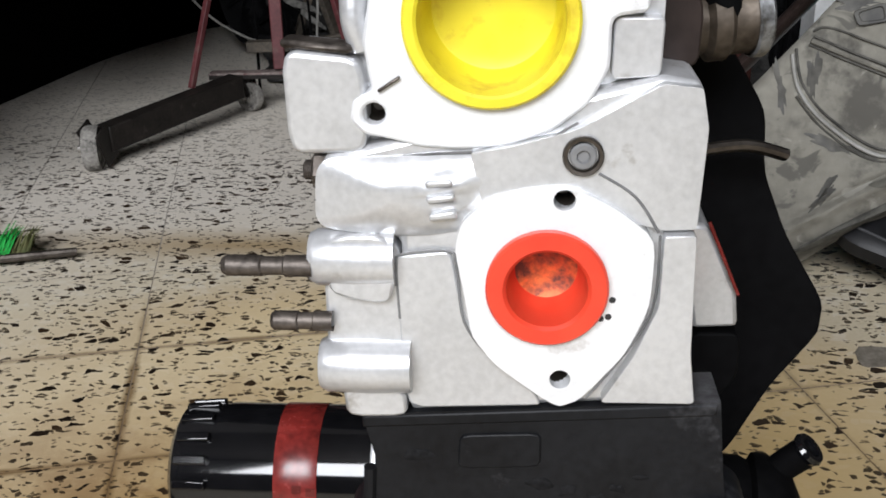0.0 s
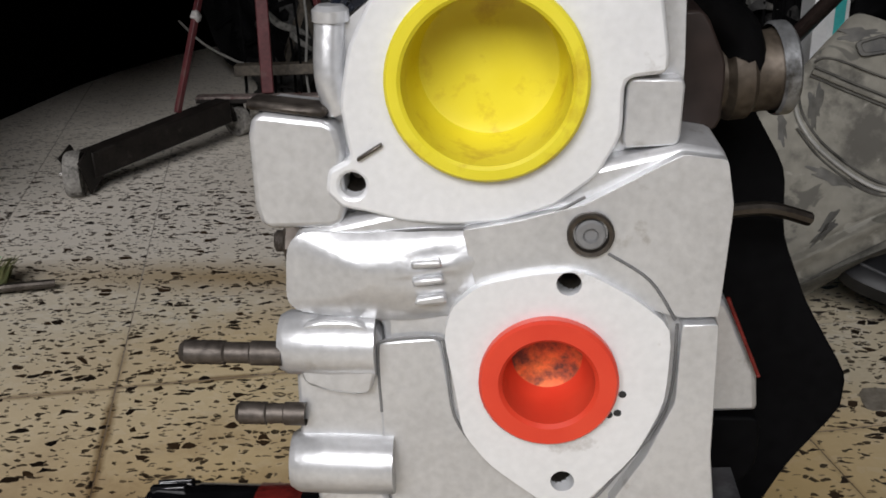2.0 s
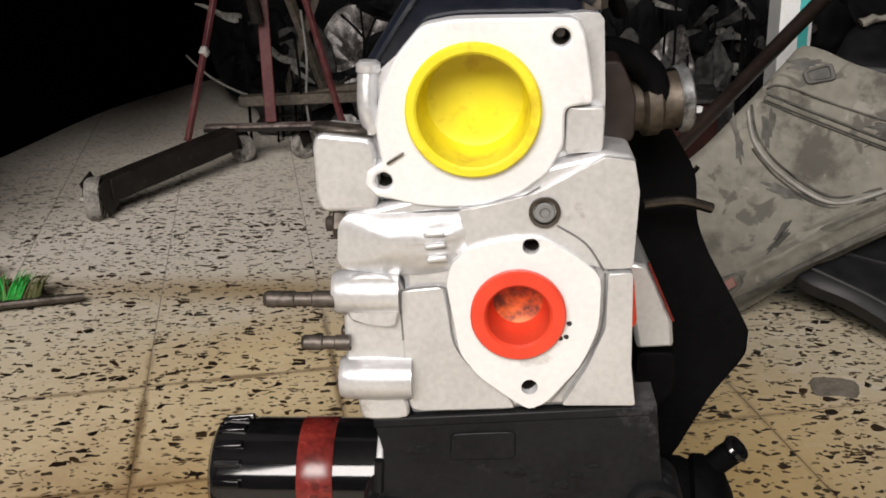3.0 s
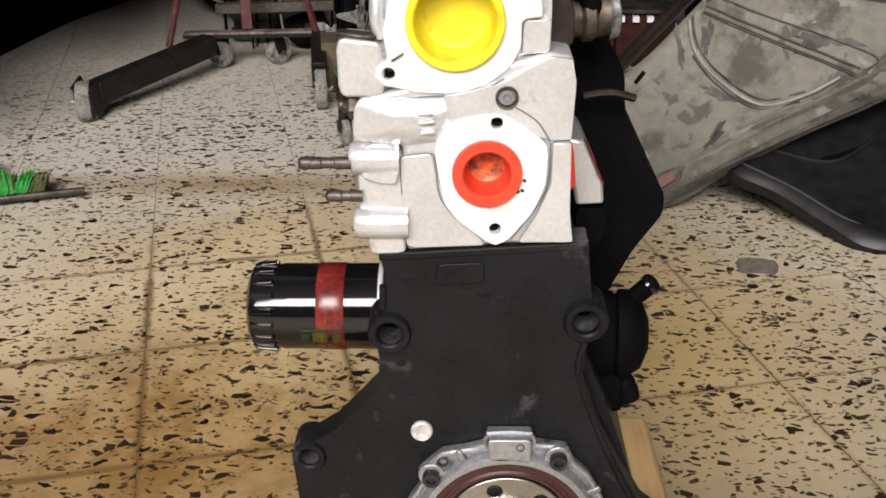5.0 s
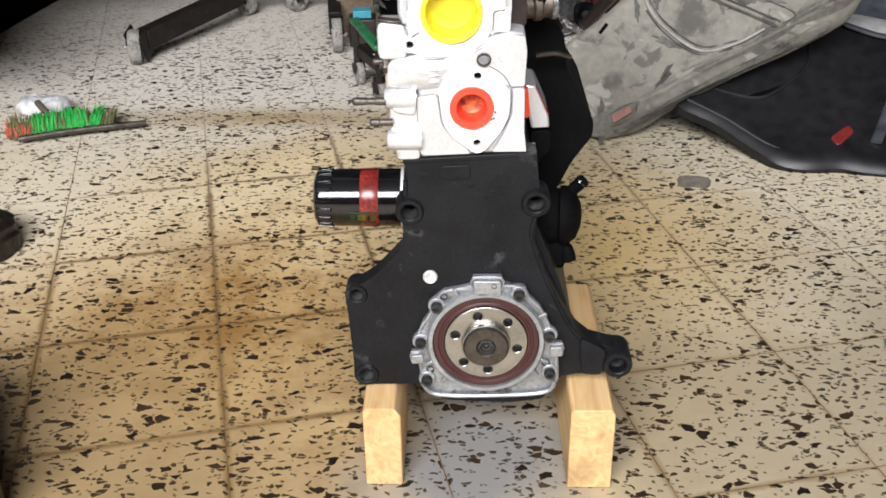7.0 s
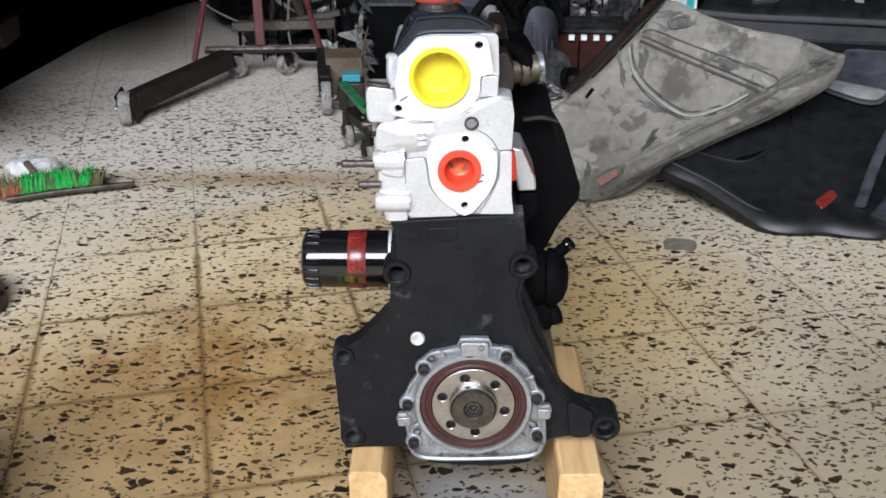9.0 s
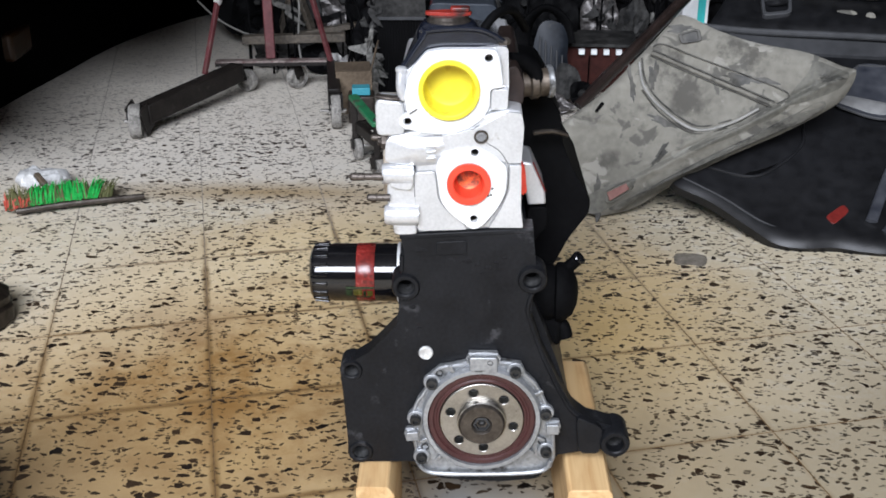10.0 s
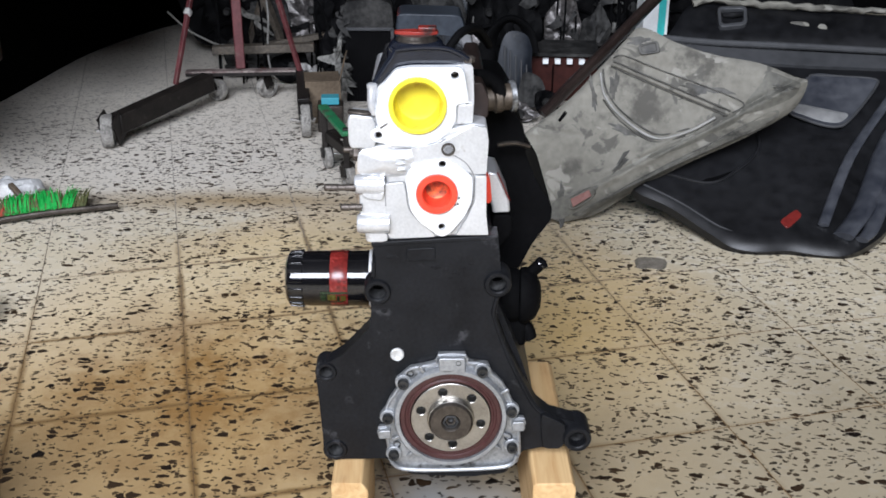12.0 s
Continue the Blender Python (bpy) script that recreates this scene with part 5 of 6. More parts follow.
cable_ob = thing("power_cable", "pale grey cable hanging behind the crane", "cable", (-0.60, 1.9, 0.0))
part("cable_run", hose([(-0.720, 1.90, 0.205), (-0.660, 1.86, 0.165), (-0.600, 1.88, 0.125), (-0.560, 1.92, 0.100), (-0.530, 1.95, 0.0)], 0.0026, 8), CABLE, cable_ob)

rag = thing("pale_rag", "crumpled pale plastic rag caught on the crane leg", "rag", (-0.335, 1.715, 0))
folds = sheet([(-0.356, 0.106), (-0.340, 0.112), (-0.326, 0.100), (-0.310, 0.104), (-0.314, 0.080), (-0.326, 0.056), (-0.338, 0.062), (-0.350, 0.082)], ((0, 1.722, 0), (1, 0, 0), (0, 0, 1)), 0.002, lambda u, v, t: 0.010 * math.sin(u * 260 + v * 90) + 0.006 * noise.noise(Vector((u * 60, v * 60, 3))), (1.0, 0.8, 0.6, 0.4, 0.2), 5)
part("folds", roughen(folds, 0.004, 0.015), RAG, rag)
knot = thing("rag_knot", "small white rag knotted round the red strut", "rag", (-0.600, 1.70, 0.245))
part("bundle", roughen(lathe([(0, -0.011), (0.007, -0.009), (0.010, 0.0), (0.007, 0.009), (0, 0.011)], (-0.6125, 1.668, 0.252), "z", 20), 0.004, 0.008), RAG, knot)

# ---- small green and black trolley ----
trolley = thing("parts_trolley", "low black steel trolley with a green top rail on casters", "trolley", (-0.215, 1.17, 0))
T1, T2 = Vector((-0.243, 1.235, 0)), Vector((-0.188, 1.118, 0))
caster(trolley, T1.x, T1.y, 0.024, 0.013, 20, 0.046)
caster(trolley, T2.x, T2.y, 0.022, 0.018, 35, 0.046)
caster(trolley, T1.x + 0.20, T1.y + 0.10, 0.024, 0.013, 20, 0.046)
caster(trolley, T2.x + 0.20, T2.y + 0.10, 0.024, 0.013, 20, 0.046)
for p in (T1, T2, T1 + Vector((0.2, 0.1, 0)), T2 + Vector((0.2, 0.1, 0))):
    part("post", beam(p + Vector((-0.004, 0, 0.050)), p + Vector((-0.004, 0, 0.128)), 0.013, 0.013), HOIST_BLACK, trolley, "", 0.0015)
part("green_rail", beam(T1 + Vector((-0.008, 0.012, 0.136)), T2 + Vector((-0.002, -0.010, 0.118)), 0.020, 0.010), GREEN_PAINT, trolley, "scuffed green rail", 0.002)
part("green_rail", beam(T1 + Vector((0.192, 0.112, 0.136)), T2 + Vector((0.198, 0.090, 0.118)), 0.020, 0.010), GREEN_PAINT, trolley, "scuffed green rail", 0.002)
part("cross_bar", beam(T1 + Vector((0, 0, 0.074)), T2 + Vector((0, 0, 0.074)), 0.012, 0.022), HOIST_BLACK, trolley, "", 0.0015)
part("cross_bar", beam(T1 + Vector((0, 0, 0.074)), T1 + Vector((0.2, 0.1, 0.074)), 0.012, 0.022), HOIST_BLACK, trolley, "", 0.0015)
part("cross_bar", beam(T2 + Vector((0, 0, 0.074)), T2 + Vector((0.2, 0.1, 0.074)), 0.012, 0.022), HOIST_BLACK, trolley, "", 0.0015)
part("tie_rod", rod(T1 + Vector((0, 0, 0.032)), T1 + Vector((0.12, 0.02, 0.032)), 0.0025, n=8), STEEL, trolley)

# ---- boxes near the trolley ----
carton = thing("cardboard_box", "worn brown cardboard box with torn flaps", "box", (-0.285, 1.60, 0))
part("carton_body", roughen(block((-0.330, 1.565, 0.0), (-0.245, 1.66, 0.105), turn=8), 0.004, 0.05), CARDBOARD, carton, "", 0.001)
part("carton_flap", beam((-0.240, 1.600, 0.105), (-0.225, 1.60, 0.165), 0.07, 0.003), CARDBOARD, carton)
part("carton_flap", sheet([(-0.256, 0.040), (-0.246, 0.044), (-0.240, 0.090), (-0.243, 0.140), (-0.238, 0.190), (-0.248, 0.184), (-0.258, 0.150), (-0.300, 0.140), (-0.296, 0.132), (-0.258, 0.128), (-0.252, 0.090)], ((0, 1.664, 0), (1, 0, 0), (0, 0, 1)), 0.003, lambda u, v, t: 0.006 * math.sin(v * 120), (1.0, 0.7, 0.4), 4), JUNK_LIGHT, carton, "pale torn edge")
cyan_box = thing("cyan_box", "small bright cyan cardboard packet", "box", (-0.262, 1.515, 0.066))
part("packet", block((-0.280, 1.495, 0.0665), (-0.238, 1.530, 0.084), turn=5), CYAN, cyan_box, "", 0.0015)
tin = thing("parts_tin", "dark greasy tin box under the cyan packet", "box", (-0.262, 1.515, 0.0))
part("tin_body", roughen(block((-0.290, 1.490, 0.0), (-0.228, 1.545, 0.066), turn=4), 0.002, 0.03), GREASE, tin, "", 0.003)

# ---- dusty door panel lying on the black one ----
A_O, A_U, A_V = Vector((0.222, 0.900, 0.016)), Vector((0.8426, -0.0389, 0.5371)), Vector((-0.4773, 0.4077, 0.7784))
A_N = A_U.cross(A_V).normalized()


def on_a(u, v, h=0.0):
    return A_O + A_U * u + A_V * v + A_N * h


def dent_a(u, v, s):
    edge = -0.010 * max(0.0, (s - 0.90) / 0.10) ** 2
    lip_v = 0.014 - 0.012 * max(0.0, u - 0.10) / 0.3
    flange = -0.030 * min(1.0, max(0.0, (lip_v - v) / 0.036)) ** 1.5 * min(1.0, max(0.0, (u + 0.01) / 0.06))
    ridge = 0.0075 * math.exp(-((v - lip_v - 0.004) / 0.006) ** 2) * min(1.0, max(0.0, (u - 0.06) / 0.05))
    pocket = -0.012 * math.exp(-(((u - 0.262) / 0.070) ** 2 + ((v - 0.105) / 0.078) ** 2) ** 4)
    far_end = -0.014 * min(1.0, max(0.0, (u - 0.44) / 0.06)) ** 2
    crumple = 0.008 * noise.noise(Vector((u * 8, v * 8, 0.3))) + 0.0036 * noise.noise(Vector((u * 24, v * 24, 2.0))) + 0.0010 * noise.noise(Vector((u * 70, v * 70, 5.0)))
    crease = -0.0035 * math.exp(-((v - 0.20 + 0.9 * (u - 0.02)) / 0.006) ** 2) * math.exp(-((u - 0.07) / 0.05) ** 2)
    crease -= 0.006 * math.exp(-((v - lip_v - 0.013) / 0.004) ** 2) * min(1.0, max(0.0, (u - 0.08) / 0.05))
    return edge + flange + ridge + pocket + far_end + crumple + crease


dusty = thing("door_panel", "grey car door trim panel thick with pale dust", "door panel", (0.40, 0.98, 0), "loose door panels")
dusty_out = [(-0.002, -0.004), (-0.022, 0.024), (-0.014, 0.067), (-0.014, 0.099), (-0.010, 0.147), (0.006, 0.171), (0.042, 0.177), (0.123, 0.188), (0.209, 0.211), (0.268, 0.230), (0.300, 0.239), (0.321, 0.221), (0.347, 0.180), (0.395, 0.125), (0.456, 0.071), (0.496, 0.022), (0.513, -0.001), (0.477, -0.030), (0.434, -0.036), (0.356, -0.034), (0.269, -0.026), (0.177, -0.022), (0.129, -0.023), (0.066, -0.026), (0.024, -0.016)]
panel = part("panel_skin", sheet(dusty_out, (A_O, A_U, A_V), 0.022, dent_a, (1.0, 0.99, 0.975, *(0.96 - 0.03 * k for k in range(31))), 8), DUSTY, dusty)
RIM = ((0.203, 0.200), (0.189, 0.158), (0.197, 0.107), (0.230, 0.045), (0.286, 0.025), (0.342, 0.023))
part("pocket_rim", hose([on_a(u, v, 0.003 + dent_a(u, v, 0.5)) for u, v in RIM], 0.0036, 10, 8, flat=0.7), RIM_HIGHLIGHT, panel, "pocket rim with its highlight painted pale")
# dark lines give the rim's shade by colour
part("pocket_shade", hose([on_a(u - 0.006, v - 0.004, 0.001 + dent_a(u, v, 0.5)) for u, v in RIM[1:5]], 0.0030, 8, 8, flat=0.6), WIPED, panel, "dark line painting the shade along the pocket rim")
part("pocket_shade", hose([on_a(u + 0.007, v + 0.004, 0.001 + dent_a(u, v, 0.5)) for u, v in RIM[:5]], 0.0016, 8, 8), WIPED, panel, "dark line painting the shade along the pocket rim")
for du, r, mt in ((0.0, 0.0034, DUSTY), (-0.0045, 0.0014, WIPED), (0.0050, 0.0016, WIPED)):
    run = [(0.229 + du + 0.137 * k / 5, 0.203 - 0.186 * k / 5 + du * 0.6) for k in range(6)]
    part("trim_strip", hose([on_a(u, v, 0.003 + dent_a(u, v, 0.5)) for u, v in run], r, 8, 4), mt, panel, "straight trim strip")
part("trim_line", hose([on_a(u, v, 0.002 + dent_a(u, v, 0.5)) for u, v in ((0.236, 0.212), (0.256, 0.204), (0.300, 0.148), (0.350, 0.086), (0.397, 0.022), (0.372, 0.016))], 0.0013, 8), WIPED, panel, "thin dark moulding line")
part("marker_reflector", plate([(0.040, 0.022), (0.079, 0.020), (0.078, 0.008), (0.037, 0.006)], -0.004, 0.0080, (), (A_U, A_V, A_N), A_O), REFLECTOR_DUSTY, panel, "dusty red reflector", 0.001)
part("reflector_frame", hose([on_a(u, v, 0.0075) for u, v in ((0.038, 0.025), (0.083, 0.023), (0.082, 0.005), (0.033, 0.004), (0.038, 0.025))], 0.0012, 6, 4), DUSTY_DARK, panel)
part("latch_recess", plate(rounded([(0.284, 0.209), (0.321, 0.199), (0.315, 0.176), (0.281, 0.190)], 2, 0.2), -0.002, 0.004, [rounded([(0.289, 0.204), (0.315, 0.197), (0.310, 0.182), (0.287, 0.193)], 2, 0.2)], (A_U, A_V, A_N), A_O), WIPED, panel, "", 0.001)
part("latch_floor", plate([(0.288, 0.205), (0.316, 0.197), (0.311, 0.181), (0.286, 0.193)], -0.001, 0.0015, (), (A_U, A_V, A_N), A_O), WIPED, panel)
part("slot", beam(on_a(0.092, 0.161, 0.003), on_a(0.112, 0.169, 0.003), 0.008, 0.004), DULL_BLACK, panel, "", 0.001)
part("dark_end", sheet([(0.385, 0.006), (0.405, 0.022), (0.440, 0.036), (0.462, 0.048), (0.486, 0.022), (0.500, 0.002), (0.478, -0.012), (0.440, -0.010), (0.410, -0.004)], (A_O, A_U, A_V), 0.003, lambda p, q, t: dent_a(p, q, 0.6) + 0.0006, (1.0, 0.8, 0.6, 0.4, 0.2), 6), DUSTY_DARK, panel, "darker grey end of the panel")
# dark band adds crease shading to the dirt along the fold
part("fold_shade", sheet([(0.205, 0.022), (0.250, 0.014), (0.290, 0.013), (0.330, 0.009), (0.380, 0.014), (0.392, 0.004), (0.360, -0.003), (0.320, 0.001), (0.280, 0.002), (0.240, 0.008), (0.215, 0.010)], (A_O, A_U, A_V), 0.003, lambda p, q, t: dent_a(p, q, 0.6) + 0.0005, (1.0, 0.8, 0.6, 0.4, 0.2), 6), DUSTY_DARK, panel, "crease along the fold, soiling and shade in its tone")
# darker sheet adds shade that the turned-down edge would have
part("shaded_flange", sheet([(0.030, -0.004), (0.080, -0.008), (0.150, -0.006), (0.230, -0.008), (0.300, -0.012), (0.380, -0.014), (0.440, -0.018), (0.430, -0.032), (0.350, -0.030), (0.268, -0.022), (0.177, -0.018), (0.120, -0.019), (0.066, -0.021), (0.036, -0.014)], (A_O, A_U, A_V), 0.003, lambda p, q, t: dent_a(p, q, 0.8) + 0.0006, (1.0, 0.8, 0.6, 0.4, 0.2), 6), GRIME_SHADE, panel, "turned-down edge darkened by soiling and painted shade")
part("dirty_foot", sheet([(-0.010, 0.020), (0.012, 0.034), (0.040, 0.032), (0.072, 0.026), (0.098, 0.018), (0.070, 0.004), (0.040, -0.002), (0.012, -0.004), (-0.006, 0.004)], (A_O, A_U, A_V), 0.003, lambda p, q, t: dent_a(p, q, 0.6) + 0.0016, (1.0, 0.8, 0.6, 0.4, 0.2), 6), DUSTY_DARK, panel, "dirty lower corner")
wipe_rnd = random.Random(4)
SMEARS = ((0.172, 0.172, 0.018, 70), (0.196, 0.078, 0.024, -50), (0.155, 0.036, 0.018, 20), (0.018, 0.022, 0.024, 60), (0.350, 0.078, 0.026, -40), (0.330, 0.082, 0.018, -10), (0.292, 0.216, 0.018, -30), (0.212, 0.166, 0.020, 60), (0.470, 0.010, 0.016, -40))
for u, v, r, ang in SMEARS:
    ca, sa = math.cos(radians(ang)), math.sin(radians(ang))
    f1, f2, f3 = (wipe_rnd.uniform(0, 6.3) for _ in range(3))
    lobe = []
    for k in range(22):
        t = k * 2 * math.pi / 22
        rr = r * (1 + 0.30 * math.sin(2 * t + f1) + 0.24 * math.sin(3 * t + f2) + 0.22 * math.sin(8 * t + f3))
        a, e = 1.35 * rr * math.cos(t), 0.32 * rr * math.sin(t)
        lobe.append((u + a * ca - e * sa, v + a * sa + e * ca))
    part("wiped_patch", sheet(lobe, (A_O, A_U, A_V), 0.004, lambda p, q, t: dent_a(p, q, 0.5) + 0.0007, (1.0, 0.7, 0.4, 0.15), 3), WIPED, panel, "smear where the dust is wiped off")

# ---- black door panel leaning behind it ----
B_O, B_U, B_V = Vector((0.565, 0.763, 0.004)), Vector((0.9933, -0.1154, 0.0)), Vector((0.1014, 0.8730, 0.4771))
B_N = B_U.cross(B_V).normalized()


def on_b(u, v, h=0.0):
    return B_O + B_U * u + B_V * v + B_N * h


def dent_b(u, v, s):
    edge = -0.010 * max(0.0, (s - 0.92) / 0.08) ** 2
    step = 0.022 / (1 + math.exp(-(v - 0.538) / 0.006)) + 0.012 / (1 + math.exp((v - 0.482) / 0.006))
    return edge + step + 0.004 * noise.noise(Vector((u * 7, v * 7, 4.0)))


black_panel = thing("door_panel", "large black car door trim panel with armrest and pull handle", "door panel", (0.62, 0.95, 0), "loose door panels")
black_out = [(-0.215, 0.139), (-0.152, 0.100), (-0.083, 0.043), (-0.044, 0.012), (0.0, 0.004), (0.056, 0.010), (0.105, 0.004), (0.154, 0.004), (0.200, 0.031), (0.250, 0.086), (0.350, 0.240), (0.500, 0.440), (0.560, 0.580), (0.510, 0.636), (0.390, 0.646), (0.255, 0.653), (0.136, 0.659), (0.016, 0.667), (-0.045, 0.676), (-0.092, 0.664), (-0.122, 0.605), (-0.160, 0.510), (-0.205, 0.310), (-0.226, 0.200)]
bp = part("panel_skin", sheet(black_out, (B_O, B_U, B_V), 0.02, dent_b, (1.0, 0.99, 0.97, 0.94, 0.91, 0.87, 0.83, 0.79, 0.75, 0.7, 0.65, 0.6, 0.54, 0.48, 0.4, 0.3, 0.2, 0.1)), PANEL_BLACK, black_panel)
part("handle_bezel", plate(rounded([(-0.036, 0.641), (0.027, 0.646), (0.023, 0.585), (-0.036, 0.574)], 3, 0.2), 0.018, 0.032, [rounded([(-0.029, 0.632), (0.019, 0.636), (0.016, 0.594), (-0.029, 0.585)], 3, 0.2)], (B_U, B_V, B_N), B_O), PANEL_GREY, bp, "glossy handle bezel", 0.002)
part("handle_lever", hose([on_b(-0.022, 0.620, 0.026), on_b(-0.005, 0.614, 0.032), on_b(0.014, 0.622, 0.028)], 0.006, 10), PANEL_BLACK, bp, "pull lever")
part("arm_strip", hose([on_b(u, v, 0.018) for u, v in ((-0.152, 0.552), (-0.043, 0.541), (0.13, 0.536), (0.32, 0.528), (0.50, 0.520))], 0.007, 10), PANEL_GREY, bp, "grey armrest edge")
# lighter grey puts the highlight on the ledge into its colour
part("arm_ledge", sheet([(-0.150, 0.540), (0.02, 0.531), (0.23, 0.524), (0.50, 0.512), (0.50, 0.484), (0.23, 0.484), (0.07, 0.488), (-0.145, 0.505)], (B_O + B_N * 0.012, B_U, B_V), 0.008), PANEL_GREY, bp, "grey ledge with its highlight in the tone")
POCKET = [(0.138, 0.446), (0.205, 0.446), (0.262, 0.440), (0.262, 0.420), (0.226, 0.362), (0.192, 0.316), (0.172, 0.304), (0.146, 0.307), (0.112, 0.322), (0.086, 0.340), (0.100, 0.378)]
part("pocket_edge", hose([on_b(u, v, 0.010 + dent_b(u, v, 0.5)) for u, v in (*POCKET, POCKET[0])], 0.0030, 10), PANEL_GREY, bp, "moulded pocket edge")
part("pocket_pad", sheet(POCKET, (B_O + B_N * 0.008, B_U, B_V), 0.006, lambda u, v, s: 0.004 * s * s + dent_b(u, v, 0.5)), PANEL_RIB, bp, "glossy dark pocket")
# pale band paints the reflection at the bottom of the pocket
part("pocket_floor", sheet([(0.090, 0.344), (0.114, 0.330), (0.146, 0.316), (0.172, 0.313), (0.188, 0.322), (0.196, 0.338), (0.170, 0.346), (0.130, 0.356), (0.104, 0.360)], (B_O + B_N * 0.0115, B_U, B_V), 0.004, lambda u, v, s: 0.004 * (1 - s * s) + dent_b(u, v, 0.5)), SHEEN, bp, "pocket floor with its sheen painted pale")
part("rib_clip", beam(on_b(0.255, 0.262, 0.020), on_b(0.276, 0.252, 0.022), 0.007, 0.006), STEEL, bp, "bent steel clip", 0.001)
part("speaker_well", sheet([(-0.145, 0.172), (-0.076, 0.160), (-0.023, 0.197), (0.013, 0.243), (0.018, 0.288), (-0.03, 0.30), (-0.11, 0.26)], (B_O + B_N * 0.011, B_U, B_V), 0.004, lambda u, v, s: -0.003 * (1 - s)), DULL_BLACK, bp, "dark speaker well")
part("well_edge", hose([on_b(u, v, 0.012) for u, v in ((-0.155, 0.174), (-0.076, 0.155), (-0.019, 0.194), (0.018, 0.241), (0.023, 0.292))], 0.0035, 8), PANEL_BLACK, bp)
part("door_reflector", plate(rounded([(0.042, 0.068), (0.076, 0.099), (0.085, 0.083), (0.055, 0.050)], 3, 0.25), 0.004, 0.015, (), (B_U, B_V, B_N), B_O), REFLECTOR, bp, "red door reflector", 0.001)
for pts, r in ((((0.330, 0.460), (0.281, 0.384), (0.187, 0.228), (0.118, 0.060)), 0.010), (((0.345, 0.390), (0.268, 0.276), (0.200, 0.115), (0.150, 0.036)), 0.020), (((0.340, 0.310), (0.262, 0.190), (0.204, 0.060), (0.180, 0.028)), 0.014)):
    part("moulded_rib", hose([on_b(u, v, 0.006 + dent_b(u, v, 0.5)) for u, v in pts], r, 14, flat=0.45), PANEL_RIB, bp, "moulded rib")
part("dusty_top_edge", roughen(hose([on_b(u, v, 0.028) for u, v in ((-0.085, 0.655), (-0.040, 0.666), (0.016, 0.657), (0.136, 0.650), (0.255, 0.643), (0.39, 0.637), (0.50, 0.626))], 0.013, 12, 10, flat=0.5), 0.006, 0.02), DUSTY, bp, "dust along the top edge")
for u, v, w in ((0.10, 0.600, 0.050), (0.17, 0.592, 0.018), (0.05, 0.625, 0.030)):
    part("dust_patch", sheet([(u, v), (u + w, v - 0.004), (u + w * 0.9, v + 0.010), (u + 0.006, v + 0.012)], (B_O + B_N * 0.0215, B_U, B_V), 0.002, lambda p, q, t: 0.002 * (1 - t), (1.0, 0.6, 0.3), 4), DUSTY, bp, "patch of pale dust")
# thin grey line paints the highlight along the lower edge
part("edge_highlight", hose([on_b(u, v, 0.010) for u, v in ((-0.200, 0.148), (-0.130, 0.104), (-0.060, 0.050), (0.0, 0.032), (0.05, 0.034))], 0.0020, 8), PANEL_GREY, bp)

# ---- floor litter: brush, film, label ----
brush = thing("hand_brush", "green and red bristle brush with a dark handle", "brush", (-0.76, 0.98, 0))
part("handle", hose([(-0.870, 0.935, 0.012), (-0.78, 0.940, 0.014), (-0.70, 0.942, 0.013), (-0.638, 0.945, 0.011)], 0.006, 10), DARK_STEEL, brush, "dark greasy handle")
random.seed(5)
for mt, n, x0, x1, nm in ((BRUSH_GREEN, 1100, -0.845, -0.725, "green_bristles"), (BRUSH_OLIVE, 560, -0.885, -0.700, "dirty_bristles"), (BRUSH_RED, 90, -0.890, -0.850, "red_bristles")):
    bm = bmesh.new()
    for _ in range(n):
        t = random.random()
        x = x0 + (x1 - x0) * t
        ang = random.uniform(-0.35, 0.35)
        ln = random.uniform(0.036, 0.054) * (0.65 if nm[0] == "r" else 1)
        p = Vector((x, 0.945 + random.uniform(-0.006, 0.006), random.uniform(0.012, 0.022)))
        q = p + Vector((math.sin(ang) * 0.35 + (0.3 if t > 0.85 else 0), random.uniform(0.55, 1.0), random.uniform(0.02, 0.40))).normalized() * ln
        mid = (p + q) / 2 + Vector((0, 0, 0.006))
        w = Vector((0.0012, 0, 0.0004))
        vs = [bm.verts.new(c) for c in (p - w, p + w, mid + w, mid - w, q + w * 0.6, q - w * 0.6)]
        bm.faces.new((vs[0], vs[1], vs[2], vs[3]))
        bm.faces.new((vs[3], vs[2], vs[4], vs[5]))
    part(nm, bm, mt, brush, "stiff plastic bristles")
part("peg", beam((-0.815, 0.995, 0.035), (-0.832, 1.022, 0.052), 0.012, 0.010), OLD_WOOD, brush, "dark wooden peg", 0.003)
brush.rotation_euler.z = radians(19)
film = thing("plastic_film", "crumpled dusty clear plastic film beside the brush", "plastic film", (-0.84, 1.09, 0))
bag = bmesh.new()
bmesh.ops.create_icosphere(bag, subdivisions=4, radius=1, matrix=Matrix.Translation((-0.855, 1.060, 0.018)) @ Matrix.Diagonal((0.055, 0.035, 0.022, 1)))
for v in bag.verts:
    v.co += 0.012 * noise.noise_vector(v.co * 45)
    v.co.z = max(v.co.z, 0.001)
part("crumpled_film", bag, BAG, film, "", smooth=20)
label_ob = thing("floor_tape", "worn grey scrap of tape stuck to the floor", "tape", (0.372, 0.72, 0))
scrap = sheet([(0.349, 0.757), (0.396, 0.749), (0.387, 0.708), (0.365, 0.712), (0.341, 0.714)], ((0, 0, 0.0012), (1, 0, 0), (0, 1, 0)), 0.001, per=3)
part("scrap", roughen(scrap, 0.0006, 0.02), TAPE, label_ob)

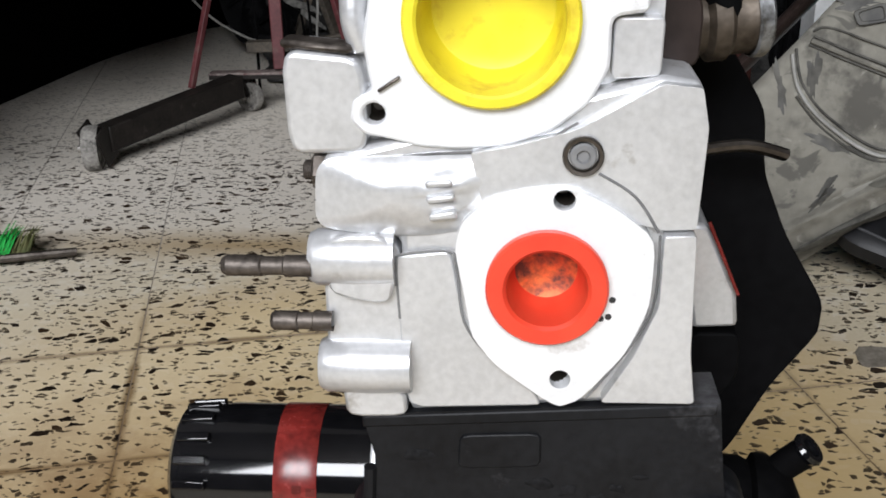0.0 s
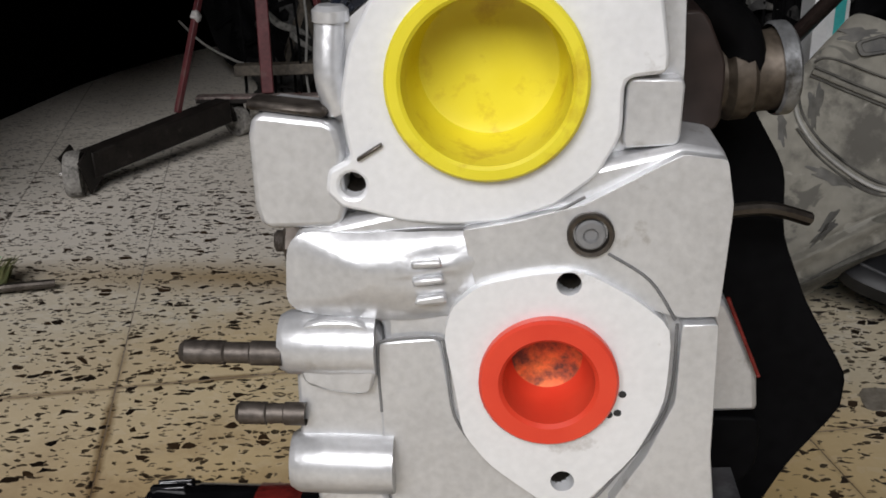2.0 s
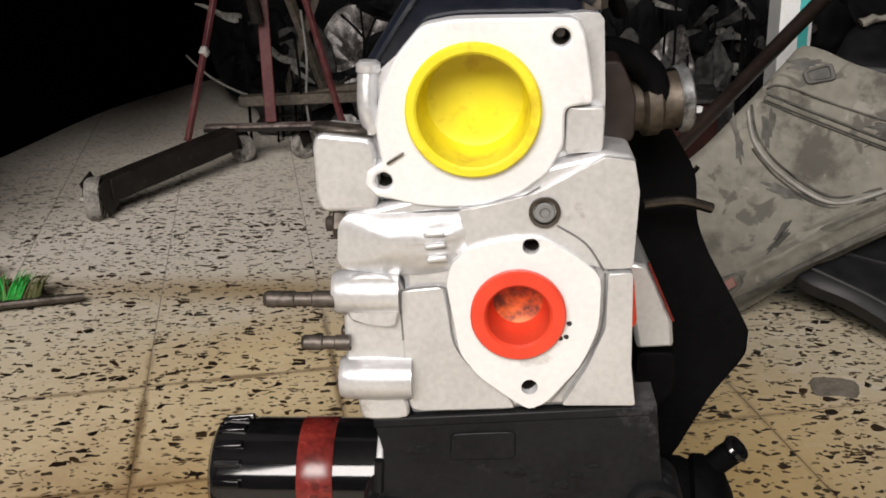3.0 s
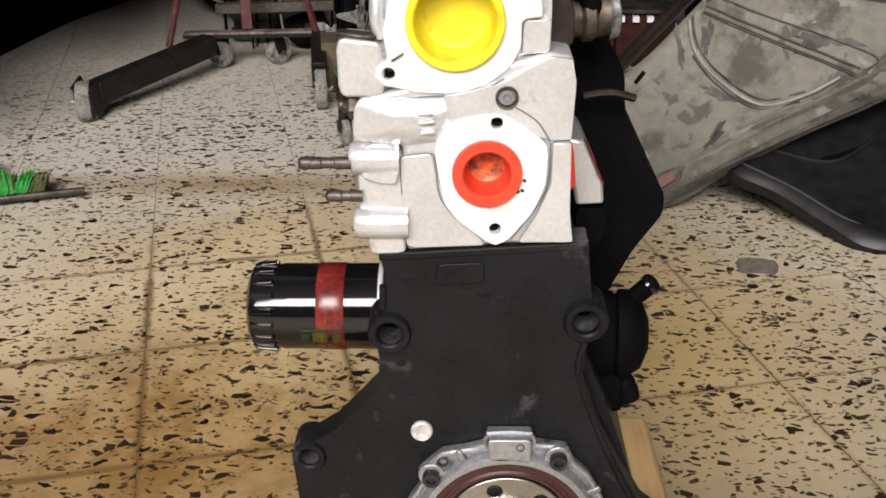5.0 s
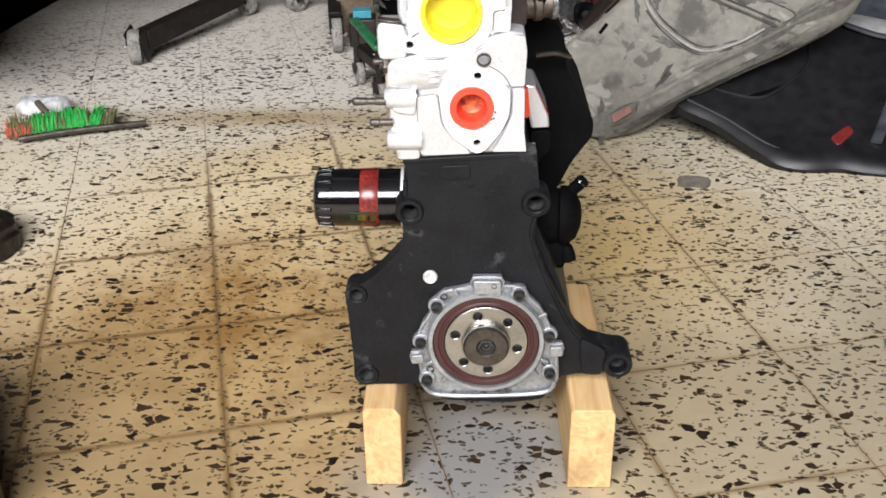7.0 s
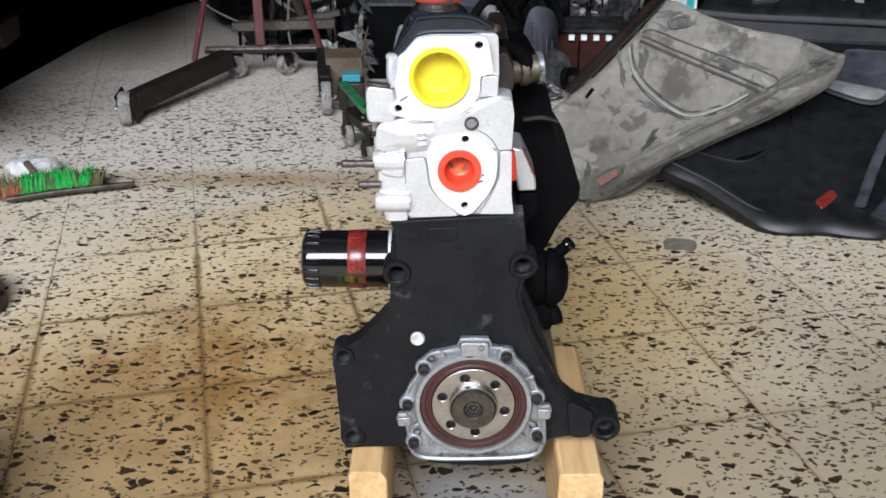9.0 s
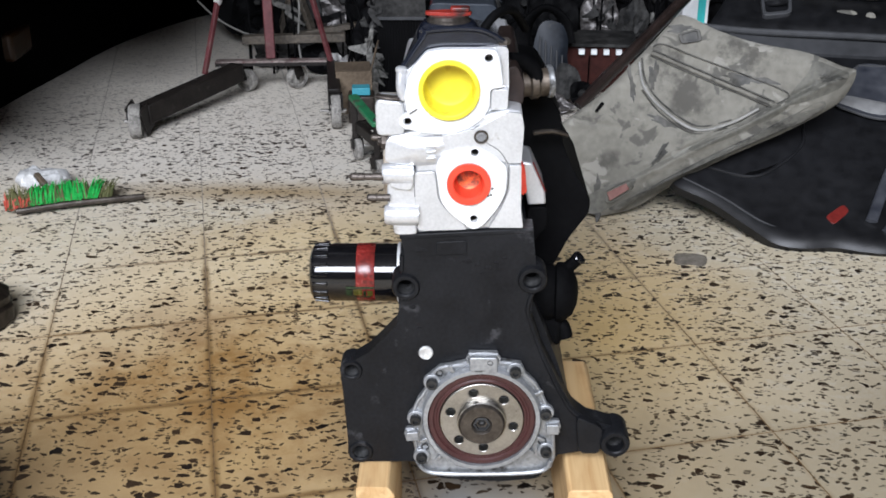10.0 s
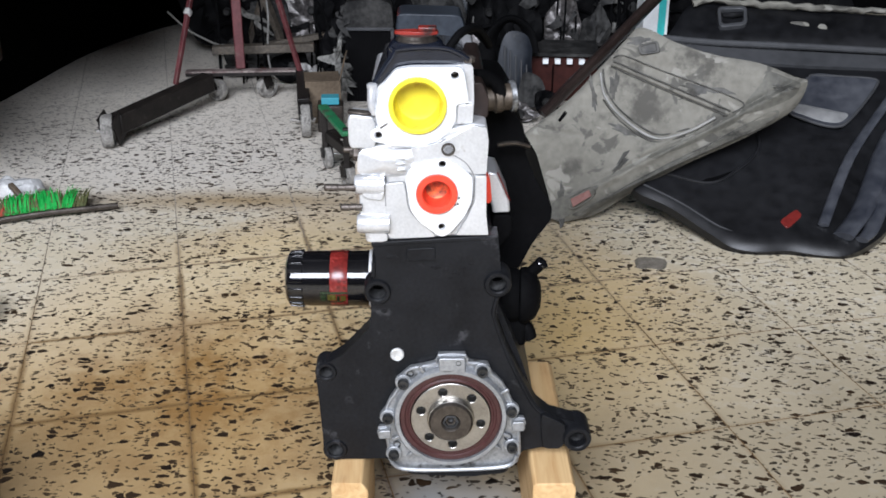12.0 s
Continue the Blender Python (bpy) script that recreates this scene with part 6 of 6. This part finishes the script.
# ---- greasy castings on the floor ----
def casting(x, y, r, h, seed):
    ob = thing("greasy_casting", "greasy black toothed cast iron part on the floor", "casting", (x, y, 0), "greasy castings")
    bm = bmesh.new()
    rings, n = [], 40
    for k, (rr, z) in enumerate(((0.9, 0.0), (1.0, 0.08), (1.0, 0.45), (0.92, 0.55), (0.95, 0.75), (0.8, 0.95), (0.5, 1.0), (0.25, 0.92), (0.0, 0.92))):
        rings.append([bm.verts.new((x + r * rr * (1 + (0.045 if j % 4 < 2 and rr > 0.88 else 0)) * math.cos(2 * math.pi * j / n), y + r * rr * (1 + (0.045 if j % 4 < 2 and rr > 0.88 else 0)) * math.sin(2 * math.pi * j / n), h * z)) for j in range(n)])
    for a, b in zip(rings, rings[1:]):
        for j in range(n):
            bm.faces.new((a[j], a[(j + 1) % n], b[(j + 1) % n], b[j]))
    bmesh.ops.remove_doubles(bm, verts=bm.verts, dist=1e-5)
    roughen(bm, 0.004, 0.03, seed)
    for v in bm.verts:
        v.co.z = max(v.co.z, 0.0)
    main = part("body", bm, GREASE, ob)
    for k in range(6):
        a = 2 * math.pi * k / 6 + seed
        part("bolt_head", lathe([(0.008, 0), (0.008, 0.006), (0.006, 0.008), (0, 0.008)], (x + 0.62 * r * math.cos(a), y + 0.62 * r * math.sin(a), h * 0.97), "z", 6), GREASE, main)
    return ob


casting(-0.766, 0.490, 0.066, 0.055, 1.0)
gearbox = thing("gearbox_casing", "greasy dark gearbox casing with round bolt bosses", "gearbox casing", (-0.78, 0.0, 0))
case_out = [(-0.655, 0.215), (-0.628, 0.165), (-0.618, 0.140), (-0.624, 0.118), (-0.590, 0.085), (-0.583, 0.060), (-0.596, 0.036), (-0.622, 0.030), (-0.630, -0.06), (-0.66, -0.16), (-0.95, -0.18), (-0.98, 0.05), (-0.90, 0.20), (-0.76, 0.235)]
shell = part("shell", roughen(plate(rounded(case_out, 3, 0.2), 0.0, 0.085, (), XY), 0.002, 0.03), GREASE, gearbox, "", 0.006, 3)
part("top_web", roughen(plate(rounded([(-0.67, 0.17), (-0.65, 0.10), (-0.66, -0.05), (-0.90, -0.10), (-0.92, 0.10), (-0.80, 0.19)], 3, 0.2), 0.084, 0.16, (), XY), 0.004, 0.04), GREASE, shell, "", 0.012, 3)
for x, y in ((-0.648, 0.168), (-0.640, 0.122), (-0.607, 0.062), (-0.650, 0.012), (-0.660, -0.09)):
    boss = part("bolt_boss", lathe([(0.0175, -0.03), (0.0175, 0.004), (0.0160, 0.006), (0.0095, 0.006), (0.0085, 0.003), (0.0082, -0.012), (0, -0.012)], (x, y, 0.085), "z", 28), GREASE_RUBBED, shell, "rubbed bolt boss")
    part("boss_floor", lathe([(0.0080, -0.0110), (0, -0.0110)], (x, y, 0.085), "z", 20), HOLE, boss)
gearbox.location.x += 0.094
gearbox.location.y -= 0.170

# ---- heap of scrap car parts along the back ----
cooler = thing("radiator", "black car radiator core with torn grey side frame", "radiator", (-0.19, 1.76, 0))
part("core", plate([(-0.238, 0.0), (-0.120, 0.0), (-0.120, 0.205), (-0.238, 0.205)], 1.755, 1.785), DULL_BLACK, cooler, "black finned core", 0.002)
for k in range(16):
    part("fin", beam((-0.232 + 0.007 * k, 1.752, 0.01), (-0.232 + 0.007 * k, 1.752, 0.19), 0.0022, 0.004), DULL_BLACK, cooler)
part("top_tank", plate(rounded([(-0.244, 0.190), (-0.112, 0.190), (-0.116, 0.255), (-0.150, 0.270), (-0.236, 0.262)], 3, 0.2), 1.745, 1.80), JUNK_GREY, cooler, "grey moulded top tank", 0.004)
part("frame_bar", beam((-0.116, 1.748, 0.02), (-0.116, 1.748, 0.195), 0.008, 0.008), PANEL_GREY, cooler, "", 0.001)
part("frame_bar", beam((-0.238, 1.748, 0.193), (-0.114, 1.748, 0.193), 0.008, 0.008), PANEL_GREY, cooler, "", 0.001)
random.seed(11)
for k in range(17):
    z = 0.03 + 0.0135 * k + random.uniform(-0.010, 0.010)
    g = random.choice((0.35, 0.5, 0.8, 1.15))
    a = random.uniform(-1.2, 1.2)
    x = -0.247 + random.uniform(-0.010, 0.008)
    tear = sheet([(0, 0), (g * random.uniform(0.010, 0.040), random.uniform(-0.016, 0.012)), (g * random.uniform(0.004, 0.014), 0.010 * g), (g * random.uniform(0.010, 0.034), 0.024 * g), (0.002 * g, 0.030 * g), (-0.012 * g, 0.014)], ((x, 1.745 - 0.004 * (k % 3), z), (math.cos(a), -0.3, math.sin(a)), (-math.sin(a), 0.2, math.cos(a))), 0.0015, None, (1.0, 0.6, 0.3), 2)
    part("torn_edge", roughen(tear, 0.005, 0.012, k), JUNK_LIGHT if k % 3 and k < 10 else JUNK_GREY, cooler, "torn pale plastic edge")

bin_ob = thing("air_box", "slate grey moulded air filter box", "air box", (-0.02, 1.84, 0))
part("box_shell", plate(rounded([(-0.120, 0.0), (0.090, 0.0), (0.082, 0.150), (0.060, 0.222), (-0.104, 0.226), (-0.112, 0.150)], 2, 0.12), 1.78, 1.90), SLATE, bin_ob, "", 0.005, 3)
part("box_lip", beam((-0.116, 1.775, 0.150), (0.086, 1.775, 0.150), 0.012, 0.008), SLATE, bin_ob, "", 0.002)

liner = thing("arch_liner", "ribbed slate grey wheel arch liner standing on end", "arch liner", (0.21, 1.68, 0))
part("liner_sheet", sheet([(0.150, 0.0), (0.240, 0.0), (0.252, 0.05), (0.240, 0.10), (0.238, 0.160), (0.215, 0.190), (0.170, 0.186), (0.150, 0.10)], ((0, 1.665, 0.002), (1, 0.1, 0), (0, 0.12, 1)), 0.004, lambda u, v, s: 0.012 * (1 - s * s)), LINER, liner)
for k in range(5):
    part("liner_rib", beam((0.170 + 0.014 * k, 1.662, 0.012), (0.168 + 0.014 * k, 1.682, 0.165 - 0.012 * k), 0.003, 0.006), PANEL_GREY, liner)
part("liner_arch", hose([(0.120, 1.72, 0.10), (0.132, 1.72, 0.175), (0.175, 1.72, 0.225), (0.222, 1.72, 0.205), (0.240, 1.72, 0.14)], 0.024, 14, flat=0.4), DULL_BLACK, liner, "black rubber arch edge")
part("liner_flap", sheet([(0.205, 0.02), (0.268, 0.03), (0.262, 0.085), (0.215, 0.10)], ((0.0, 1.635, 0.0), (1, 0, 0), (0, 0.25, 1)), 0.003, lambda u, v, s: 0.004 * math.sin(u * 160)), JUNK_GREY, liner)

case = thing("maroon_case", "maroon box with a row of white squares", "case", (0.31, 1.79, 0))
part("case_body", block((0.240, 1.760, 0.0), (0.420, 1.90, 0.122), turn=-4), MAROON, case, "", 0.003)
part("case_lid", block((0.205, 1.745, 0.122), (0.425, 1.905, 0.130), turn=-4), JUNK_GREY, case, "grey lid edge", 0.001)
for k in range(4):
    part("white_square", block((0.272 + 0.031 * k, 1.7345 + 0.002 * (3 - k), 0.1045), (0.286 + 0.031 * k, 1.748 + 0.002 * (3 - k), 0.1165)), PALE_PAPER, case, "white square")
part("case_seam", beam((0.300, 1.752, 0.0), (0.300, 1.752, 0.10), 0.003, 0.003), WALL_BLACK, case)

bar = thing("weatherstrip_bar", "long dark plastic bar leaning over the heap", "bar", (0.33, 1.62, 0))
part("bar_strip", hose([(0.262, 1.600, 0.012), (0.330, 1.62, 0.080), (0.42, 1.64, 0.170), (0.53, 1.66, 0.285), (0.66, 1.68, 0.42)], 0.042, 12, flat=0.35), BAR_BROWN, bar)

poster = thing("printed_carton", "white and teal printed carton", "carton", (0.60, 1.80, 0))
part("carton_side", block((0.535, 1.80, 0.0), (0.600, 1.90, 0.330)), PALE_PAPER, poster, "", 0.002)
part("teal_stripe", block((0.573, 1.7975, 0.12), (0.592, 1.801, 0.330)), TEAL, poster)

# loose crumpled scrap, each piece by its own seed
random.seed(21)
KINDS = ((JUNK_GREY, "crumpled dirty grey plastic car part"), (DULL_BLACK, "broken black plastic car part"), (SLATE, "slate grey moulded car part"), (JUNK_LIGHT, "torn pale plastic trim piece"), (GREASE_RUBBED, "dirty dark steel car part"))


def scrap_piece(x, y, z0, w, h, lean, seed, kind):
    rnd = random.Random(seed)
    mt, text = KINDS[kind]
    ob = thing("scrap_part", text, "scrap part", (x, y, 0), "heap of scrap car parts")
    a = rnd.uniform(-0.7, 0.7)
    out = []
    n = 11
    for k in range(n):
        t = 2 * math.pi * k / n
        rr = rnd.uniform(0.65, 1.1)
        out.append((w / 2 * rr * math.cos(t), h / 2 + h / 2 * rr * math.sin(t)))
    low = min(b for _, b in out)
    out = [(p, b - low) for p, b in out]
    u = Vector((math.cos(a), math.sin(a) * 0.6, rnd.uniform(-0.15, 0.15))).normalized()
    v = Vector((0.1 * rnd.uniform(-1, 1), lean, 1)).normalized()
    bm = sheet(out, ((x, y, z0 + 0.003), u, v), 0.004, lambda p, q, s: 0.02 * noise.noise(Vector((p * 22 + seed, q * 22, 1))) + 0.008 * noise.noise(Vector((p * 70, q * 70 + seed, 2))), (1, 0.9, 0.75, 0.6, 0.45, 0.3, 0.15), 4)
    for vert in bm.verts:
        vert.co.z = max(vert.co.z, 0.001)
    skin = part("shell", bm, mt, ob)
    p = Vector((x, y, z0)) + v * h * 0.3
    part("stiffener", hose([p + u * w * -0.35, p + v * h * 0.15 - Vector((0, 0.02, 0)), p + u * w * 0.35 + v * h * 0.1], 0.005, 8), mt, skin)
    if kind in (1, 4):
        part("clip", lathe([(0.012, 0), (0.012, 0.01), (0.008, 0.016), (0, 0.016)], p + v * h * 0.25 - Vector((0, 0.012, 0)), "-y", 12), JUNK_GREY, skin)
    return ob


LAYOUT = [(-0.60, 2.10, 0.22, 0.30, 1), (-0.47, 2.05, 0.20, 0.26, 0), (-0.36, 2.12, 0.20, 0.30, 4), (-0.66, 2.25, 0.26, 0.40, 1), (-0.42, 2.30, 0.30, 0.46, 1), (-0.30, 1.98, 0.12, 0.24, 1), (-0.27, 1.86, 0.09, 0.20, 1),
          (-0.16, 2.05, 0.20, 0.40, 1), (0.00, 2.05, 0.24, 0.42, 0), (0.14, 1.98, 0.18, 0.34, 1), (0.28, 2.05, 0.20, 0.36, 1), (0.40, 2.08, 0.22, 0.40, 1), (0.50, 2.02, 0.18, 0.34, 1), (0.22, 1.86, 0.14, 0.26, 1), (0.34, 1.95, 0.14, 0.28, 4),
          (0.44, 1.90, 0.12, 0.26, 0), (0.66, 2.00, 0.26, 0.42, 1), (0.82, 1.85, 0.26, 0.46, 1), (0.95, 1.70, 0.26, 0.44, 1), (-0.08, 2.25, 0.3, 0.55, 1), (0.16, 2.3, 0.32, 0.55, 2), (0.42, 2.35, 0.34, 0.6, 1), (0.72, 2.3, 0.34, 0.6, 1),
          (0.12, 1.60, 0.08, 0.10, 1), (0.20, 1.56, 0.10, 0.05, 4), (0.27, 1.62, 0.08, 0.07, 1), (0.10, 1.72, 0.10, 0.18, 4), (-0.10, 1.66, 0.12, 0.08, 1), (-0.55, 1.98, 0.14, 0.12, 0), (-0.40, 1.92, 0.12, 0.10, 1)]
for k, (x, y, w, h, kind) in enumerate(LAYOUT):
    scrap_piece(x, y, 0.0, w, h, 0.18, 31 + k, kind)
for k, (x, y, ang, ln) in enumerate(((-0.56, 2.0, 70, 0.42), (-0.40, 1.98, 110, 0.45), (-0.46, 1.93, 8, 0.24))):
    old = thing("timber_lath", "old dusty timber lath leaning in the heap", "timber", (x, y, 0), "old laths")
    d = Vector((math.cos(radians(ang)), 0.15, math.sin(radians(ang))))
    s = Vector((x, y, 0.012 if ang > 30 else 0.11))
    part("lath", beam(s, s + d * ln, 0.022, 0.014), OLD_WOOD, old, "", 0.001)
for k, pts in enumerate((((-0.46, 1.90, 0.30), (-0.45, 1.88, 0.20), (-0.455, 1.87, 0.10), (-0.44, 1.86, 0.0)), ((-0.30, 1.93, 0.28), (-0.33, 1.9, 0.2), (-0.31, 1.9, 0.12), (-0.34, 1.92, 0.0)), ((-0.36, 1.82, 0.30), (-0.30, 1.84, 0.22), (-0.28, 1.84, 0.10), (-0.29, 1.84, 0.0)))):
    wire = thing("loose_wire", "loose dirty wire hanging over the heap", "wire", pts[-1], "loose wires")
    part("wire_run", hose(pts, 0.0028, 6), CABLE if k == 0 else DULL_BLACK, wire)
# torn strips hanging in the heap
shred_rnd = random.Random(77)
for k in range(34):
    x, y = shred_rnd.uniform(0.08, 0.56), shred_rnd.uniform(1.92, 2.02)
    if k % 3 == 0:
        x, y = shred_rnd.uniform(-0.62, -0.26), shred_rnd.uniform(1.84, 1.98)
    z = shred_rnd.uniform(0.14, 0.34)
    ln = shred_rnd.uniform(0.04, 0.10)
    d = Vector((shred_rnd.uniform(-1, 1), shred_rnd.uniform(-0.3, 0.3), shred_rnd.uniform(-1, 0.5))).normalized()
    w = shred_rnd.uniform(0.006, 0.016)
    strip = thing("torn_strip", "torn strip of dirty grey trim plastic", "scrap strip", (x, y, 0), "torn strips in the heap")
    bm = sheet([(0, -w), (ln * 0.4, -w * shred_rnd.uniform(0.3, 1.2)), (ln, -w * 0.2), (ln * 0.8, w * 0.6), (ln * 0.3, w * shred_rnd.uniform(0.5, 1.3)), (0, w)], ((x, y, z), d, d.cross(Vector((0.2, 1, 0.1))).normalized()), 0.002, lambda p, q, t: 0.010 * math.sin(p * 60 + q * 40), (1, 0.7, 0.4, 0.15), 3)
    part("strip", bm, JUNK_LIGHT if k % 4 == 1 else JUNK_GREY if k % 3 else DULL_BLACK, strip)
    part("root", hose([(x, y, z), (x + 0.004, y + 0.01, z * 0.6), (x, y + 0.02, 0.001)], 0.003, 6), DULL_BLACK, strip)
red_can = thing("red_can", "small red plastic can high on the heap", "can", (-0.155, 1.95, 0))
part("can_body", lathe([(0, 0), (0.02, 0), (0.022, 0.004), (0.022, 0.20), (0.018, 0.27), (0.010, 0.285), (0.010, 0.30), (0, 0.30)], (-0.150, 1.92, 0.0), "z", 24), RED, red_can)
amber = thing("amber_lamp", "dim amber car lamp on the black wall", "lamp", (-1.145, 1.72, 0.10))
part("lens", roughen(block((-1.170, 1.66, 0.100), (-1.130, 1.79, 0.170)), 0.004, 0.05), AMBER, amber, "dusty amber lens", 0.01)

# ---- the tiles near the engine, each on its own ----
for c in near_tiles:
    t = new("tile", tile_mesh)
    t.parent = floor
    t.matrix_basis = pose(c.x, c.y, 0, random.uniform(-0.06, 0.06), random.uniform(-0.06, 0.06), math.degrees(TURN))
